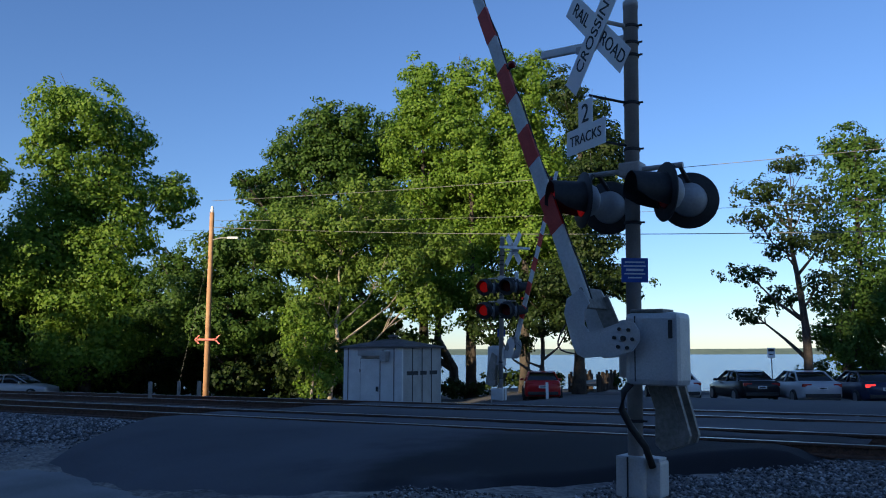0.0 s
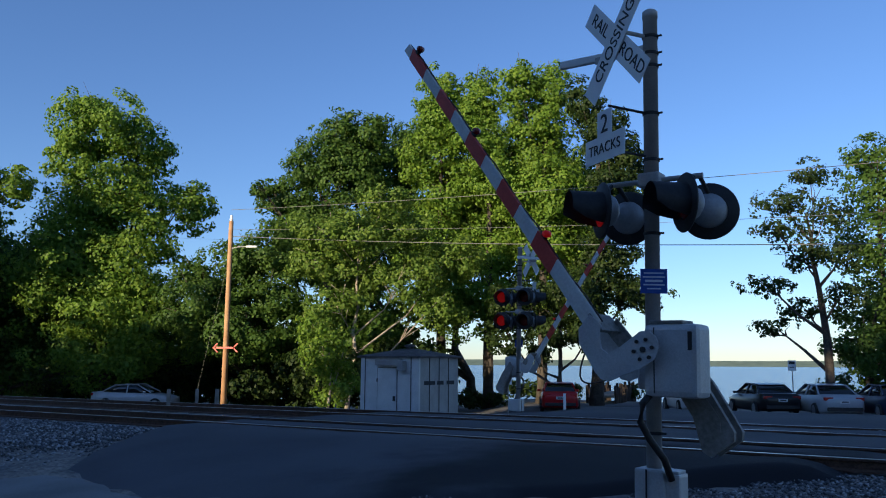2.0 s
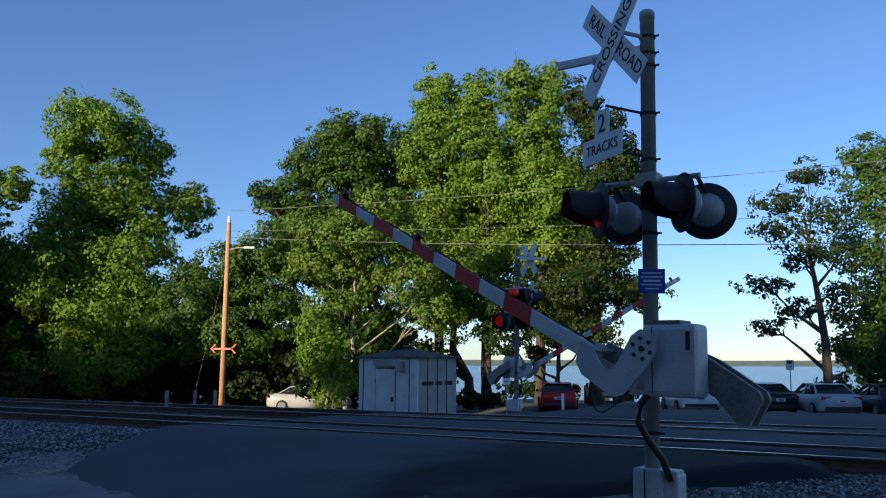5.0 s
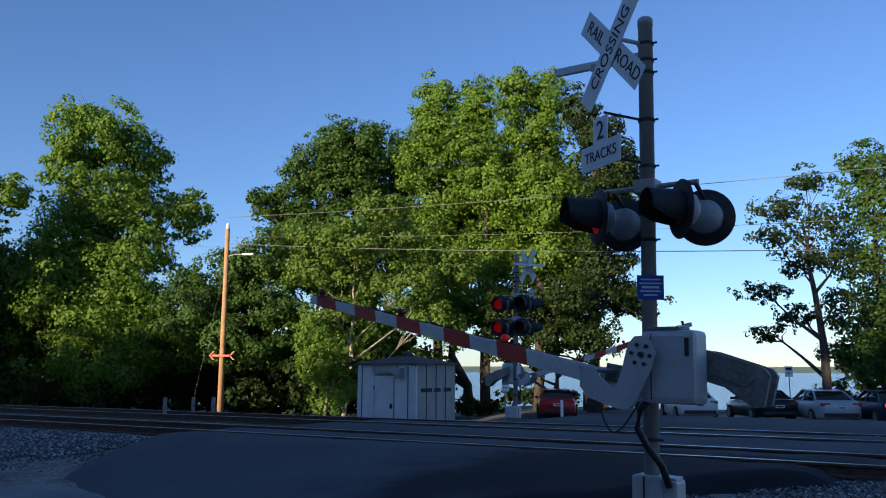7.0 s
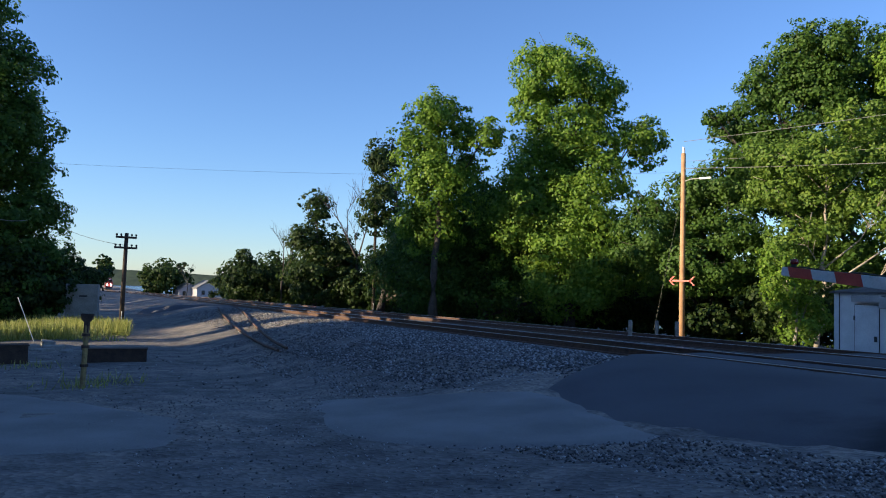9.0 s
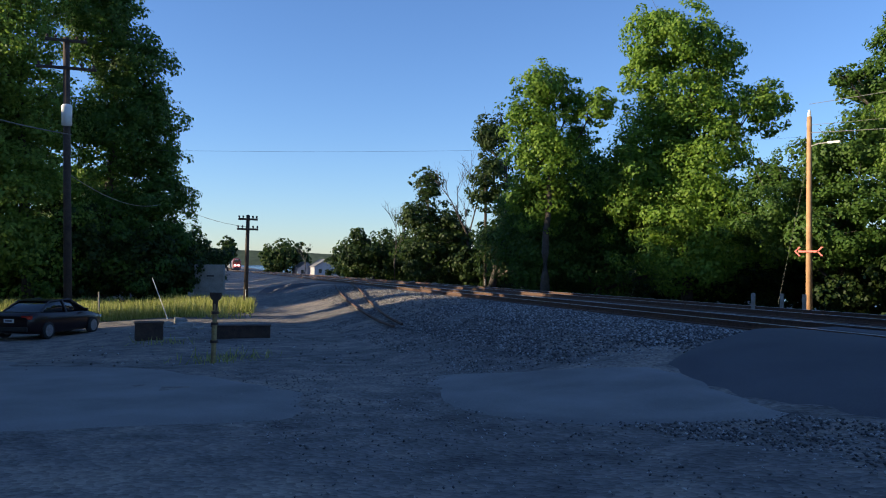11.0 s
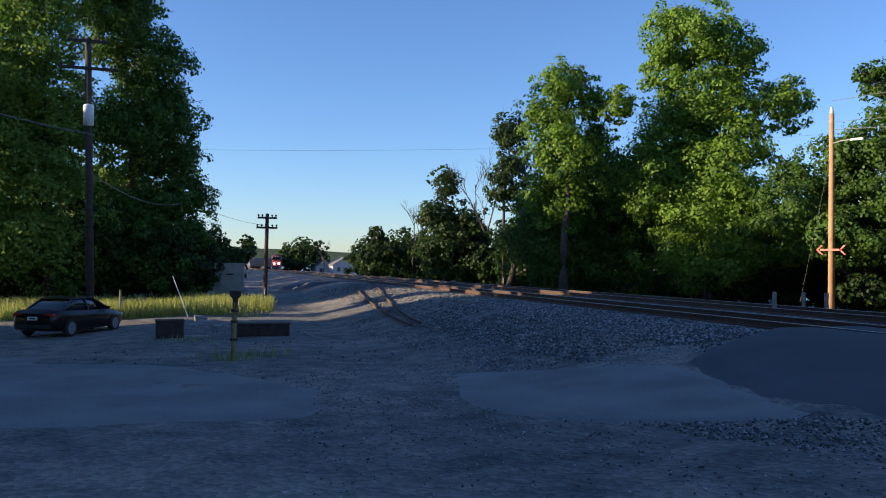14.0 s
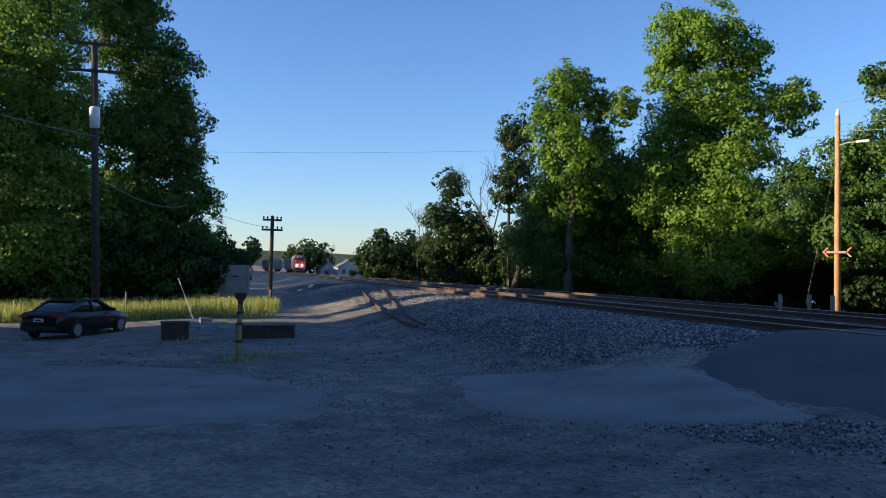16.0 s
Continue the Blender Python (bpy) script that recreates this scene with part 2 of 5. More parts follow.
def paint(name, color, metal=0.1):
    lo = tuple(c * 0.85 for c in color)
    return mat(name, lo, color, 2, 0.3, metal, 0.0, fine=20, spec=0.35, coat=0.15)


# ---- building blocks ----


def finish(name, bm, material, parent=None, label="", smooth=False):
    me = bpy.data.meshes.new(name)
    bmesh.ops.recalc_face_normals(bm, faces=bm.faces)
    bm.to_mesh(me)
    bm.free()
    if smooth:
        me.shade_smooth()
    for m in (material if isinstance(material, (list, tuple)) else [material]):
        me.materials.append(m)
    ob = new(name, me)
    if parent:
        ob.parent = parent
    if label:
        ob["label"] = label
    return ob


def part(name, bm, material, parent, label="", smooth=False):
    return finish(name, bm, material, parent, label, smooth)


def thing(name, m, label, category, group="", kind=""):
    ob = new(name)
    ob.matrix_basis = m
    return tagged(ob, label, category, group, kind)


def block(bm, c, size, bevel=0.0, m=None):
    g = bmesh.ops.create_cube(bm, size=1.0)
    for v in g["verts"]:
        v.co = Vector((v.co.x * size[0] + c[0], v.co.y * size[1] + c[1], v.co.z * size[2] + c[2]))
    if bevel:
        es = {e for v in g["verts"] for e in v.link_edges}
        r = bmesh.ops.bevel(bm, geom=list(es), offset=bevel, segments=2, affect="EDGES", profile=0.6)
        vs = {v for f in r["faces"] for v in f.verts} | {v for v in g["verts"] if v.is_valid}
        for f in r["faces"]:
            vs |= set(f.verts)
    else:
        vs = set(g["verts"])
    if m is not None:
        allv = set()
        stack = list(vs)
        while stack:
            v = stack.pop()
            if v in allv:
                continue
            allv.add(v)
            stack += [e.other_vert(v) for e in v.link_edges if e.other_vert(v) not in allv]
        for v in allv:
            v.co = m @ v.co
    return bm


def rod(bm, p0, p1, r0, r1=None, seg=12, caps=True):
    r1 = r0 if r1 is None else r1
    p0, p1 = Vector(p0), Vector(p1)
    d = p1 - p0
    q = d.to_track_quat("Z", "Y").to_matrix()
    a, b = [], []
    for i in range(seg):
        t = 2 * math.pi * i / seg
        o = Vector((math.cos(t), math.sin(t), 0))
        a.append(bm.verts.new(p0 + q @ (o * r0)))
        b.append(bm.verts.new(p1 + q @ (o * r1)))
    for i in range(seg):
        j = (i + 1) % seg
        bm.faces.new((a[i], a[j], b[j], b[i]))
    if caps:
        bm.faces.new(a[::-1])
        bm.faces.new(b)
    return bm


def plate(bm, outline, y0, y1):
    """An outline in x, z, given depth from y0 to y1."""
    a = [bm.verts.new((x, y0, z)) for x, z in outline]
    b = [bm.verts.new((x, y1, z)) for x, z in outline]
    bm.faces.new(a)
    bm.faces.new(b[::-1])
    k = len(a)
    for i in range(k):
        bm.faces.new((a[i], b[i], b[(i + 1) % k], a[(i + 1) % k]))
    return bm


def lathe(bm, profile, seg=24, m=None):
    """Turns a profile of (radius, height) round z."""
    rings = []
    for r, h in profile:
        rings.append([bm.verts.new((r * math.cos(2 * math.pi * i / seg), r * math.sin(2 * math.pi * i / seg), h)) for i in range(seg)])
    for a, b in zip(rings, rings[1:]):
        for i in range(seg):
            j = (i + 1) % seg
            bm.faces.new((a[i], a[j], b[j], b[i]))
    for ring in (rings[0], rings[-1]):
        if (ring[0].co - ring[seg // 2].co).length > 1e-4:
            bm.faces.new(ring)
    if m is not None:
        for ring in rings:
            for v in ring:
                v.co = m @ v.co
    return bm


def tube_path(bm, pts, r, seg=8):
    rings = []
    pts = [Vector(p) for p in pts]
    for i, p in enumerate(pts):
        d = (pts[min(i + 1, len(pts) - 1)] - pts[max(i - 1, 0)]).normalized()
        q = d.to_track_quat("Z", "Y").to_matrix()
        rr = r[i] if isinstance(r, (list, tuple)) else r
        rings.append([bm.verts.new(p + q @ Vector((rr * math.cos(2 * math.pi * k / seg), rr * math.sin(2 * math.pi * k / seg), 0))) for k in range(seg)])
    for a, b in zip(rings, rings[1:]):
        for k in range(seg):
            bm.faces.new((a[k], a[(k + 1) % seg], b[(k + 1) % seg], b[k]))
    bm.faces.new(rings[0][::-1])
    bm.faces.new(rings[-1])
    return bm


def mesh_from(name, verts, faces_per, material, parent=None, label="", n=4):
    """A mesh of loose polygons with n corners each, from an array."""
    k = len(verts) // n
    me = bpy.data.meshes.new(name)
    me.vertices.add(len(verts)); me.vertices.foreach_set("co", np.asarray(verts, dtype=np.float32).ravel())
    me.loops.add(k * n); me.loops.foreach_set("vertex_index", np.arange(k * n, dtype=np.int32))
    me.polygons.add(k); me.polygons.foreach_set("loop_start", np.arange(0, k * n, n, dtype=np.int32))
    me.update(calc_edges=True)
    me.materials.append(material)
    ob = new(name, me)
    if parent:
        ob.parent = parent
    if label:
        ob["label"] = label
    return ob


def words(text, size, material, parent, m, name="lettering", depth=0.002):
    cu = bpy.data.curves.new(name, "FONT")
    cu.body, cu.size, cu.align_x, cu.align_y, cu.extrude = text, size, "CENTER", "CENTER", depth
    tmp = bpy.data.objects.new(name, cu)
    scene.collection.objects.link(tmp)
    dg = bpy.context.evaluated_depsgraph_get()
    me = bpy.data.meshes.new_from_object(tmp.evaluated_get(dg))
    bpy.data.objects.remove(tmp)
    me.materials.clear()
    me.materials.append(material)
    ob = new(name, me)
    ob.parent = parent
    ob.matrix_basis = m
    return ob


# ---- the lie of the land ----
# s runs along the railway (to the left and away), v straight across it
UX, UY, NX, NY = -0.8387, 0.5446, 0.5446, 0.8387


def sv(s, v):
    return UX * s + NX * v, UY * s + NY * v


def smooth(a, b, x):
    t = min(1.0, max(0.0, (x - a) / (b - a)))
    return t * t * (3 - 2 * t)


def rail_z(s):
    return 0.37 if s < 0 else 0.37 - 0.0075 * min(s, 300)


def bend(s):
    """The line shifts gently sideways far along."""
    return -6.2 * smooth(190, 310, s)


def land(s, v):
    base = 0.0 if s < 0 else -0.043 * s if s < 28 else max(-1.204 - 0.005 * (s - 28), -1.6)
    base -= 0.24 * smooth(1.5, 6, -v) * smooth(15, 27, s)
    top = rail_z(s) - 0.2
    lo, hi = -1 + 4.5 * smooth(3, 9, s), 6.5 + 3.6 * smooth(3, 9, s)
    if v <= 10.3:
        k = smooth(lo, hi, v)
        return base * (1 - k) + top * k
    if v <= 18.3:
        return top
    shore = 2.4 * smooth(50, 62, v) + 2.0 * smooth(60, 80, v)
    off = top - 0.5 * smooth(18.3, 20.5, v) - 0.95 * smooth(20.5, 32, v) - shore
    road = top - 0.87 * smooth(18.3, 34, v) - shore
    k = smooth(8, 13, s - 0.6 * max(0, v - 18))
    far = smooth(70, 130, s) * (1 - smooth(50, 80, v))
    return (road * (1 - k) + off * k) * (1 - far) + (top - 0.8 * smooth(18.3, 30, v)) * far


def ground_z(x, y):
    return land(UX * x + UY * y, NX * x + NY * y)


def polar(az, r):
    """A place by its degrees to the left of straight ahead and its distance, on the ground."""
    x, y = -math.sin(radians(az)) * r, math.cos(radians(az)) * r
    return x, y, ground_z(x, y)


def axis(pieces):
    out = []
    for a, b, step in pieces:
        k = max(1, round((b - a) / step))
        out += [a + (b - a) * i / k for i in range(k)]
    return out + [pieces[-1][1]]


def sheet(name, ss, vs, height, material, label, category, kind="structure"):
    verts = []
    for s in ss:
        for v in vs:
            x, y = sv(s, v)
            verts.append((x, y, height(s, v)))
    w = len(vs)
    faces = [(i * w + j, (i + 1) * w + j, (i + 1) * w + j + 1, i * w + j + 1) for i in range(len(ss) - 1) for j in range(w - 1)]
    me = bpy.data.meshes.new(name)
    me.from_pydata(verts, [], faces)
    me.shade_smooth()
    me.materials.append(material)
    return tagged(new(name, me), label, category, kind=kind)


# ---- ground, water, railway ----
ss = axis([(-3000, -400, 400), (-400, -60, 20), (-60, -6, 2), (-6, 60, 0.5), (60, 140, 2), (140, 400, 20), (400, 3000, 400)])
vs = axis([(-3000, -200, 350), (-200, -40, 16), (-40, -10, 2), (-10, 24, 0.4), (24, 90, 2), (90, 3000, 400)])


def rough_land(s, v):
    x, y = sv(s, v)
    d = 0.05 * noise.noise((x * 0.5, y * 0.5, 0)) + 0.025 * noise.noise((x * 2, y * 2, 0))
    return land(s, v) + d * (0.35 if v < 4 and s < 12 else 1.0)


sheet("ground", ss, vs, rough_land, M["ground"], "grey dirt and gravel ground in evening shade", "ground")
tagged(finish("water", plate(bmesh.new(), [(-3000, -2.75), (3000, -2.75), (3000, -2.74), (-3000, -2.74)], 55, 4000), M["water"]),
       "wide blue-grey lake with small ripples", "water", kind="structure")


def crossing_land(s, v):
    k = smooth(6.2, 10.6, v) * (1 - smooth(20, 27, v))
    if v > 17:
        k *= 1 - smooth(8, 12.5, s)
    return land(s, v) * (1 - k) + max(land(s, v), rail_z(s) - 0.02) * k


def paved(name, lines, material, label, lift, shoulder=False):
    verts, faces, rows = [], [], []
    s = lines[0][0]
    while s <= lines[-1][0] + 1e-6:
        for (s0, a0, b0), (s1, a1, b1) in zip(lines, lines[1:]):
            if s0 <= s <= s1:
                k = (s - s0) / (s1 - s0)
                a, b = a0 + (a1 - a0) * k, b0 + (b1 - b0) * k
        a += 0.2 * noise.noise((s * 1.3, 0, 3)) + 0.07 * noise.noise((s * 6, 0, 3))
        b += 0.2 * noise.noise((s * 1.3, 9, 3)) + 0.07 * noise.noise((s * 6, 9, 3))
        rows.append((s, a, max(b, a + 0.02)))
        s += 0.25
    w = 40
    for s, a, b in rows:
        for j in range(w + 1):
            v = a + (b - a) * j / w
            x, y = sv(s, v)
            edge = min(min(j, w - j) * (b - a) / w, s - rows[0][0], rows[-1][0] - s)
            z = crossing_land(s, v) + lift + 0.012 * noise.noise((x, y, 1)) - 0.05 * max(0, 1 - edge / 0.3)
            if shoulder:
                low = land(s, v) - 0.05
                z = low + (z - low) * smooth(0, 0.7, min(j * (b - a) / w, s - rows[0][0], rows[-1][0] - s))
            verts.append((x, y, z))
    for i in range(len(rows) - 1):
        for j in range(w):
            p = i * (w + 1) + j
            faces.append((p, p + w + 1, p + w + 2, p + 1))
    me = bpy.data.meshes.new(name)
    me.from_pydata(verts, [], faces)
    me.shade_smooth()
    me.materials.append(material)
    return tagged(new(name, me), label, "road", kind="structure")


RAILS = (11.42, 12.93, 15.45, 16.95)
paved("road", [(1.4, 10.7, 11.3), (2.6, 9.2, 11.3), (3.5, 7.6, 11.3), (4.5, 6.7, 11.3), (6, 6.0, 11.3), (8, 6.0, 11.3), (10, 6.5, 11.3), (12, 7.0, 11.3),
               (13, 8.9, 11.3), (14.2, 10.9, 11.3)], M["asphalt_approach"], "fresh dark asphalt approach rising to the level crossing", 0.03, True)
paved("road_panel", [(1.2, 11.52, 12.83), (14.2, 11.52, 12.83)], M["asphalt_approach"], "asphalt between the rails of the crossing", 0.005)
paved("road_middle", [(0.2, 13.03, 15.35), (13.8, 13.03, 15.35)], M["asphalt"], "asphalt between the two tracks", 0.005)
paved("road_panel_far", [(-1, 15.55, 16.85), (13.5, 15.55, 16.85)], M["asphalt"], "asphalt between the rails of the far track", 0.005)
paved("road_far", [(-30, 17.05, 44), (5, 17.05, 44), (10, 17.05, 40), (13, 17.05, 42), (16, 21, 42), (22, 30, 40)], M["asphalt"], "dark asphalt road and parking beyond the tracks", 0.06)
paved("pavement_patch", [(7.2, 5.6, 6.1), (8.4, 4.3, 6.4), (9.7, 3.1, 6.6), (11, 3.0, 6.9), (12.4, 3.2, 6.8), (13.4, 3.6, 5.7), (14.7, 3.9, 4.3)], M["old_asphalt"],
      "pale worn asphalt patch beside the crossing", 0.035)
paved("pavement_yard", [(10, -3.0, 0.9), (11, -3.6, 1.2), (13, -4.3, 1.4), (17.6, -5.0, -0.9), (20, -7, -4.0), (24, -9, -5)], M["old_asphalt"], "pale worn asphalt of the yard", 0.03)


bank = bmesh.new()
rings = []
for i in range(61):
    x = -60 + 1.25 * i
    top = max(-1.22, ground_z(x, 47) + 0.03)
    rings.append([bank.verts.new(q) for q in ((x, 43.6, top - 0.75), (x, 45.0, top), (x, 47.0, top + 0.02), (x, 49.0, top), (x, 50.4, top - 0.75))])
for a, b in zip(rings, rings[1:]):
    for i in range(4):
        bank.faces.new((a[i], b[i], b[i + 1], a[i + 1]))
tagged(finish("road_lakeside", bank, M["asphalt"], None, "", True), "low embanked lakeside road beyond the tracks", "road", kind="structure")


def rail_track(label, va, vb, s0, s1):
    t = thing("railway_track", Matrix.Identity(4), label, "railway track", "railway tracks", "structure")
    prof = [(-0.07, -0.17), (0.07, -0.17), (0.07, -0.15), (0.012, -0.13), (0.012, -0.045), (0.036, -0.035), (0.036, -0.004), (-0.036, -0.004), (-0.036, -0.035), (-0.012, -0.045), (-0.012, -0.13), (-0.07, -0.15)]
    stops = axis([(s0, 140, 4), (140, 330, 5), (330, s1, 20)])
    for v in (va, vb):
        for nm, shape, mt in (("rail", prof, M["rail"]), ("rail_head", [(-0.033, -0.003), (0.033, -0.003), (0.03, 0.001), (-0.03, 0.001)], M["rail_top"])):
            bm = bmesh.new()
            rings = []
            for s in stops:
                rings.append([bm.verts.new((*sv(s, v + dv + bend(s)), rail_z(s) + dz)) for dv, dz in shape])
            for a, b in zip(rings, rings[1:]):
                for i in range(len(shape)):
                    j = (i + 1) % len(shape)
                    bm.faces.new((a[i], a[j], b[j], b[i]))
            part(nm, bm, mt, t, "polished steel rail head" if nm == "rail_head" else "rusty steel rail")
    return t


tracks = [rail_track("straight railway track on ballast nearest the road signal", 11.42, 12.93, -150, 900),
          rail_track("second straight railway track on ballast", 15.45, 16.95, -150, 900)]
siding = thing("siding_track", Matrix.Identity(4), "short abandoned rusty siding rails running into dirt", "railway track", "", "structure")
for dv in (0.0, 1.2):
    bm = bmesh.new()
    pts = []
    for i in range(14):
        k = i / 13
        s = 26.8 + 34 * k
        v = 6.0 + 3.2 * k ** 1.4 + dv * (0.25 + 0.75 * min(1, k * 1.5))
        pts.append((*sv(s, v), land(s, v) + 0.12))
    tube_path(bm, pts, 0.05, 6)
    part("rail", bm, M["rail"], siding)


# ---- loose stone ----
OCT = np.array([(1, 0, 0), (-1, 0, 0), (0, 1, 0), (0, -1, 0), (0, 0, 1), (0, 0, -1)], float)
OCF = np.array([(0, 2, 4), (2, 1, 4), (1, 3, 4), (3, 0, 4), (2, 0, 5), (1, 2, 5), (3, 1, 5), (0, 3, 5)])


def indexed(name, verts, tris, material):
    me = bpy.data.meshes.new(name)
    me.vertices.add(len(verts)); me.vertices.foreach_set("co", verts.astype(np.float32).ravel())
    me.loops.add(tris.size); me.loops.foreach_set("vertex_index", tris.astype(np.int32).ravel())
    me.polygons.add(len(tris)); me.polygons.foreach_set("loop_start", np.arange(0, tris.size, 3, dtype=np.int32))
    me.update(calc_edges=True)
    me.materials.append(material)
    return new(name, me)


def stones(name, areas, label, seed, height=land):
    rng = np.random.default_rng(seed)
    cs, rs = [], []
    for s0, s1, v0, v1, count, lo, hi in areas:
        for s, v, r in zip(rng.uniform(s0, s1, count), rng.uniform(v0, v1, count), rng.uniform(lo, hi, count)):
            cs.append((*sv(s, v), height(s, v) + 0.01 + r * 0.3)); rs.append(r)
    cs, rs = np.array(cs), np.array(rs)
    k = len(cs)
    v = OCT[None] * rng.uniform(0.55, 1.1, (k, 6, 1)) * (rs[:, None, None] * np.array([1.2, 1.0, 0.75]))
    a = rng.uniform(0, 6.283, k)
    c, s = np.cos(a)[:, None], np.sin(a)[:, None]
    v = np.stack([v[..., 0] * c - v[..., 1] * s, v[..., 0] * s + v[..., 1] * c, v[..., 2] + v[..., 0] * rng.uniform(-0.5, 0.5, (k, 1))], -1) + cs[:, None]
    tris = OCF[None] + 6 * np.arange(k)[:, None, None]
    return tagged(indexed(name, v.reshape(-1, 3), tris.reshape(-1, 3), M["stone"]), label, "stones", kind="stuff")


stones("ballast_stones", [(13.6, 30, 8.2, 11.2, 9000, 0.02, 0.05), (12.6, 30, 6.2, 9, 6000, 0.015, 0.045), (14, 34, 4.6, 7, 3000, 0.012, 0.035), (30, 60, 6.5, 11.2, 4500, 0.025, 0.05),
                          (14.3, 60, 13.2, 15.2, 2500, 0.025, 0.05), (14.3, 40, 11.6, 12.8, 1500, 0.025, 0.05)],
       "crushed grey ballast stones along the tracks", 1)
stones("gravel", [(-6, 2.4, 8.5, 11.2, 7000, 0.014, 0.034), (-5, 3.2, 6.2, 9, 11000, 0.01, 0.03), (-2, 5, 5.0, 7.0, 6000, 0.009, 0.026), (3, 9, 4.4, 6.0, 2600, 0.008, 0.026), (-6, 1, 13.1, 15.3, 1500, 0.02, 0.045)],
       "loose grey gravel round the signal", 2)
stones("pale_rubble", [(0.6, 2.6, 15.5, 17.0, 260, 0.03, 0.09), (1.7, 2.7, 11.5, 12.4, 110, 0.02, 0.06)], "pale broken stone beside the crossing panels", 21, lambda s, v: land(s, v) + 0.1 * max(0, 1 - abs(s - 1.7)))
stones("pebbles", [(3, 16, 0.5, 5, 2200, 0.006, 0.02), (8, 20, 0, 5, 600, 0.008, 0.026), (18, 34, -4, 5, 250, 0.02, 0.05)], "scattered pebbles and clods on the dirt", 3)

# ---- trees ----
# kind, compass bearing to the left, distance, leaf, fullness, and clumps: sideways, height, half width, half height
TREES = []
TREES.append(("tulip_tree", 23.8, 55, "leaf_a", 1.00, [(-1.3, 18.1, 3.3, 2.4), (-2.5, 16.2, 1.9, 1.5), (1.5, 16.9, 2.1, 2.1), (-0.0, 14.1, 4.5, 2.3), (4.4, 13.5, 1.7, 1.9), (-2.0, 11.3, 3.7, 3.1), (1.3, 10.8, 2.8, 3.3), (-0.2, 7.8, 5.2, 3.3), (-3.2, 8.4, 3.4, 3.8), (0.3, 4.6, 5.4, 3.3)]))
TREES.append(("tulip_tree", 33.5, 52, "leaf_a", 1.00, [(-0.2, 13.5, 2.0, 1.7), (1.7, 12.7, 1.0, 1.5), (-1.2, 11.3, 1.8, 1.8), (-0.1, 9.5, 2.5, 2.3), (3.2, 12.1, 1.1, 1.3), (2.0, 10.3, 1.2, 1.3), (-0.1, 6.7, 2.5, 2.5)]))
TREES.append(("oak_tree", 37.3, 66, "leaf_shaded", 1.00, [(-0.1, 13.0, 1.5, 2.4), (-0.1, 9.1, 1.8, 3.1), (2.5, 6.3, 2.6, 2.9), (5.2, 5.4, 3.2, 3.2), (8.1, 8.6, 1.6, 2.6), (1.1, 4.0, 2.6, 2.6), (7.0, 4.0, 3.2, 2.7)]))
TREES.append(("oak_tree", 41.8, 80, "leaf_shaded", 1.00, [(-0.1, 10.2, 1.6, 1.9), (-0.5, 6.8, 2.4, 2.5), (2.0, 6.3, 2.0, 2.1), (0.2, 3.5, 3.5, 2.7)]))
TREES.append(("oak_tree", 45.6, 100, "leaf_shaded", 1.00, [(-1.5, 3.2, 3.3, 2.8), (2.1, 3.2, 3.2, 3.3), (-2.0, 5.7, 1.0, 1.1)]))
TREES.append(("tulip_tree", 1.3, 51, "leaf_a", 1.00, [(-0.1, 20.8, 1.6, 1.9), (-0.2, 18.7, 1.9, 2.0), (-0.6, 16.8, 2.3, 2.2), (0.3, 14.3, 2.6, 2.6), (-0.0, 10.6, 3.0, 3.0), (0.2, 6.6, 2.6, 2.4)]))
TREES.append(("tulip_tree", -2.0, 50, "leaf_a", 1.00, [(-0.5, 20.4, 1.3, 1.9), (-0.4, 18.4, 1.6, 2.0), (-0.3, 16.3, 1.9, 2.4), (0.4, 14.1, 2.3, 2.8), (0.7, 10.1, 2.4, 2.8), (0.3, 6.5, 2.2, 2.0)]))
TREES.append(("tulip_tree", -5.8, 49, "leaf_a", 1.00, [(-1.2, 20.0, 1.5, 1.8), (0.8, 19.7, 1.5, 1.7), (-0.2, 17.8, 2.5, 2.0), (-0.0, 15.8, 2.6, 2.4), (0.2, 12.9, 2.7, 2.7), (0.9, 9.2, 2.7, 2.7), (-0.2, 5.8, 2.3, 1.9)]))
# this tree and those at -7.2 and -24.5: backlit darkness set by leaf colour
TREES.append(("oak_tree", -9.5, 47, "leaf_shaded", 1.00, [(-0.4, 17.7, 1.1, 1.7), (0.7, 15.9, 1.4, 1.9), (1.8, 14.5, 1.4, 2.2), (1.1, 11.5, 2.2, 2.7), (0.7, 8.2, 2.0, 2.3), (2.2, 6.5, 2.1, 1.2), (-1.0, 5.9, 1.9, 1.9)]))
TREES.append(("oak_tree", 9.3, 52, "leaf_b", 1.00, [(0.1, 17.8, 1.7, 1.7), (2.2, 17.9, 1.7, 1.7), (-1.3, 15.9, 1.9, 1.8), (1.7, 16.2, 2.1, 2.0), (1.3, 15.3, 2.5, 2.5), (-2.0, 13.8, 1.8, 1.9), (-3.7, 13.7, 1.3, 1.4), (-4.5, 14.1, 0.6, 0.6), (-0.5, 11.8, 2.9, 2.5)]))
TREES.append(("locust_tree", 7.9, 43, "leaf_c", 0.75, [(-2.0, 10.3, 2.1, 1.0), (0.4, 9.9, 2.7, 1.4), (2.8, 10.4, 2.4, 1.2), (-2.0, 8.4, 1.6, 1.2), (0.7, 7.7, 2.2, 1.4), (3.3, 7.9, 2.0, 1.5), (5.7, 8.7, 2.0, 1.5), (-0.7, 5.7, 1.7, 1.4), (4.7, 5.9, 2.0, 1.2), (1.9, 11.6, 1.7, 0.8)]))
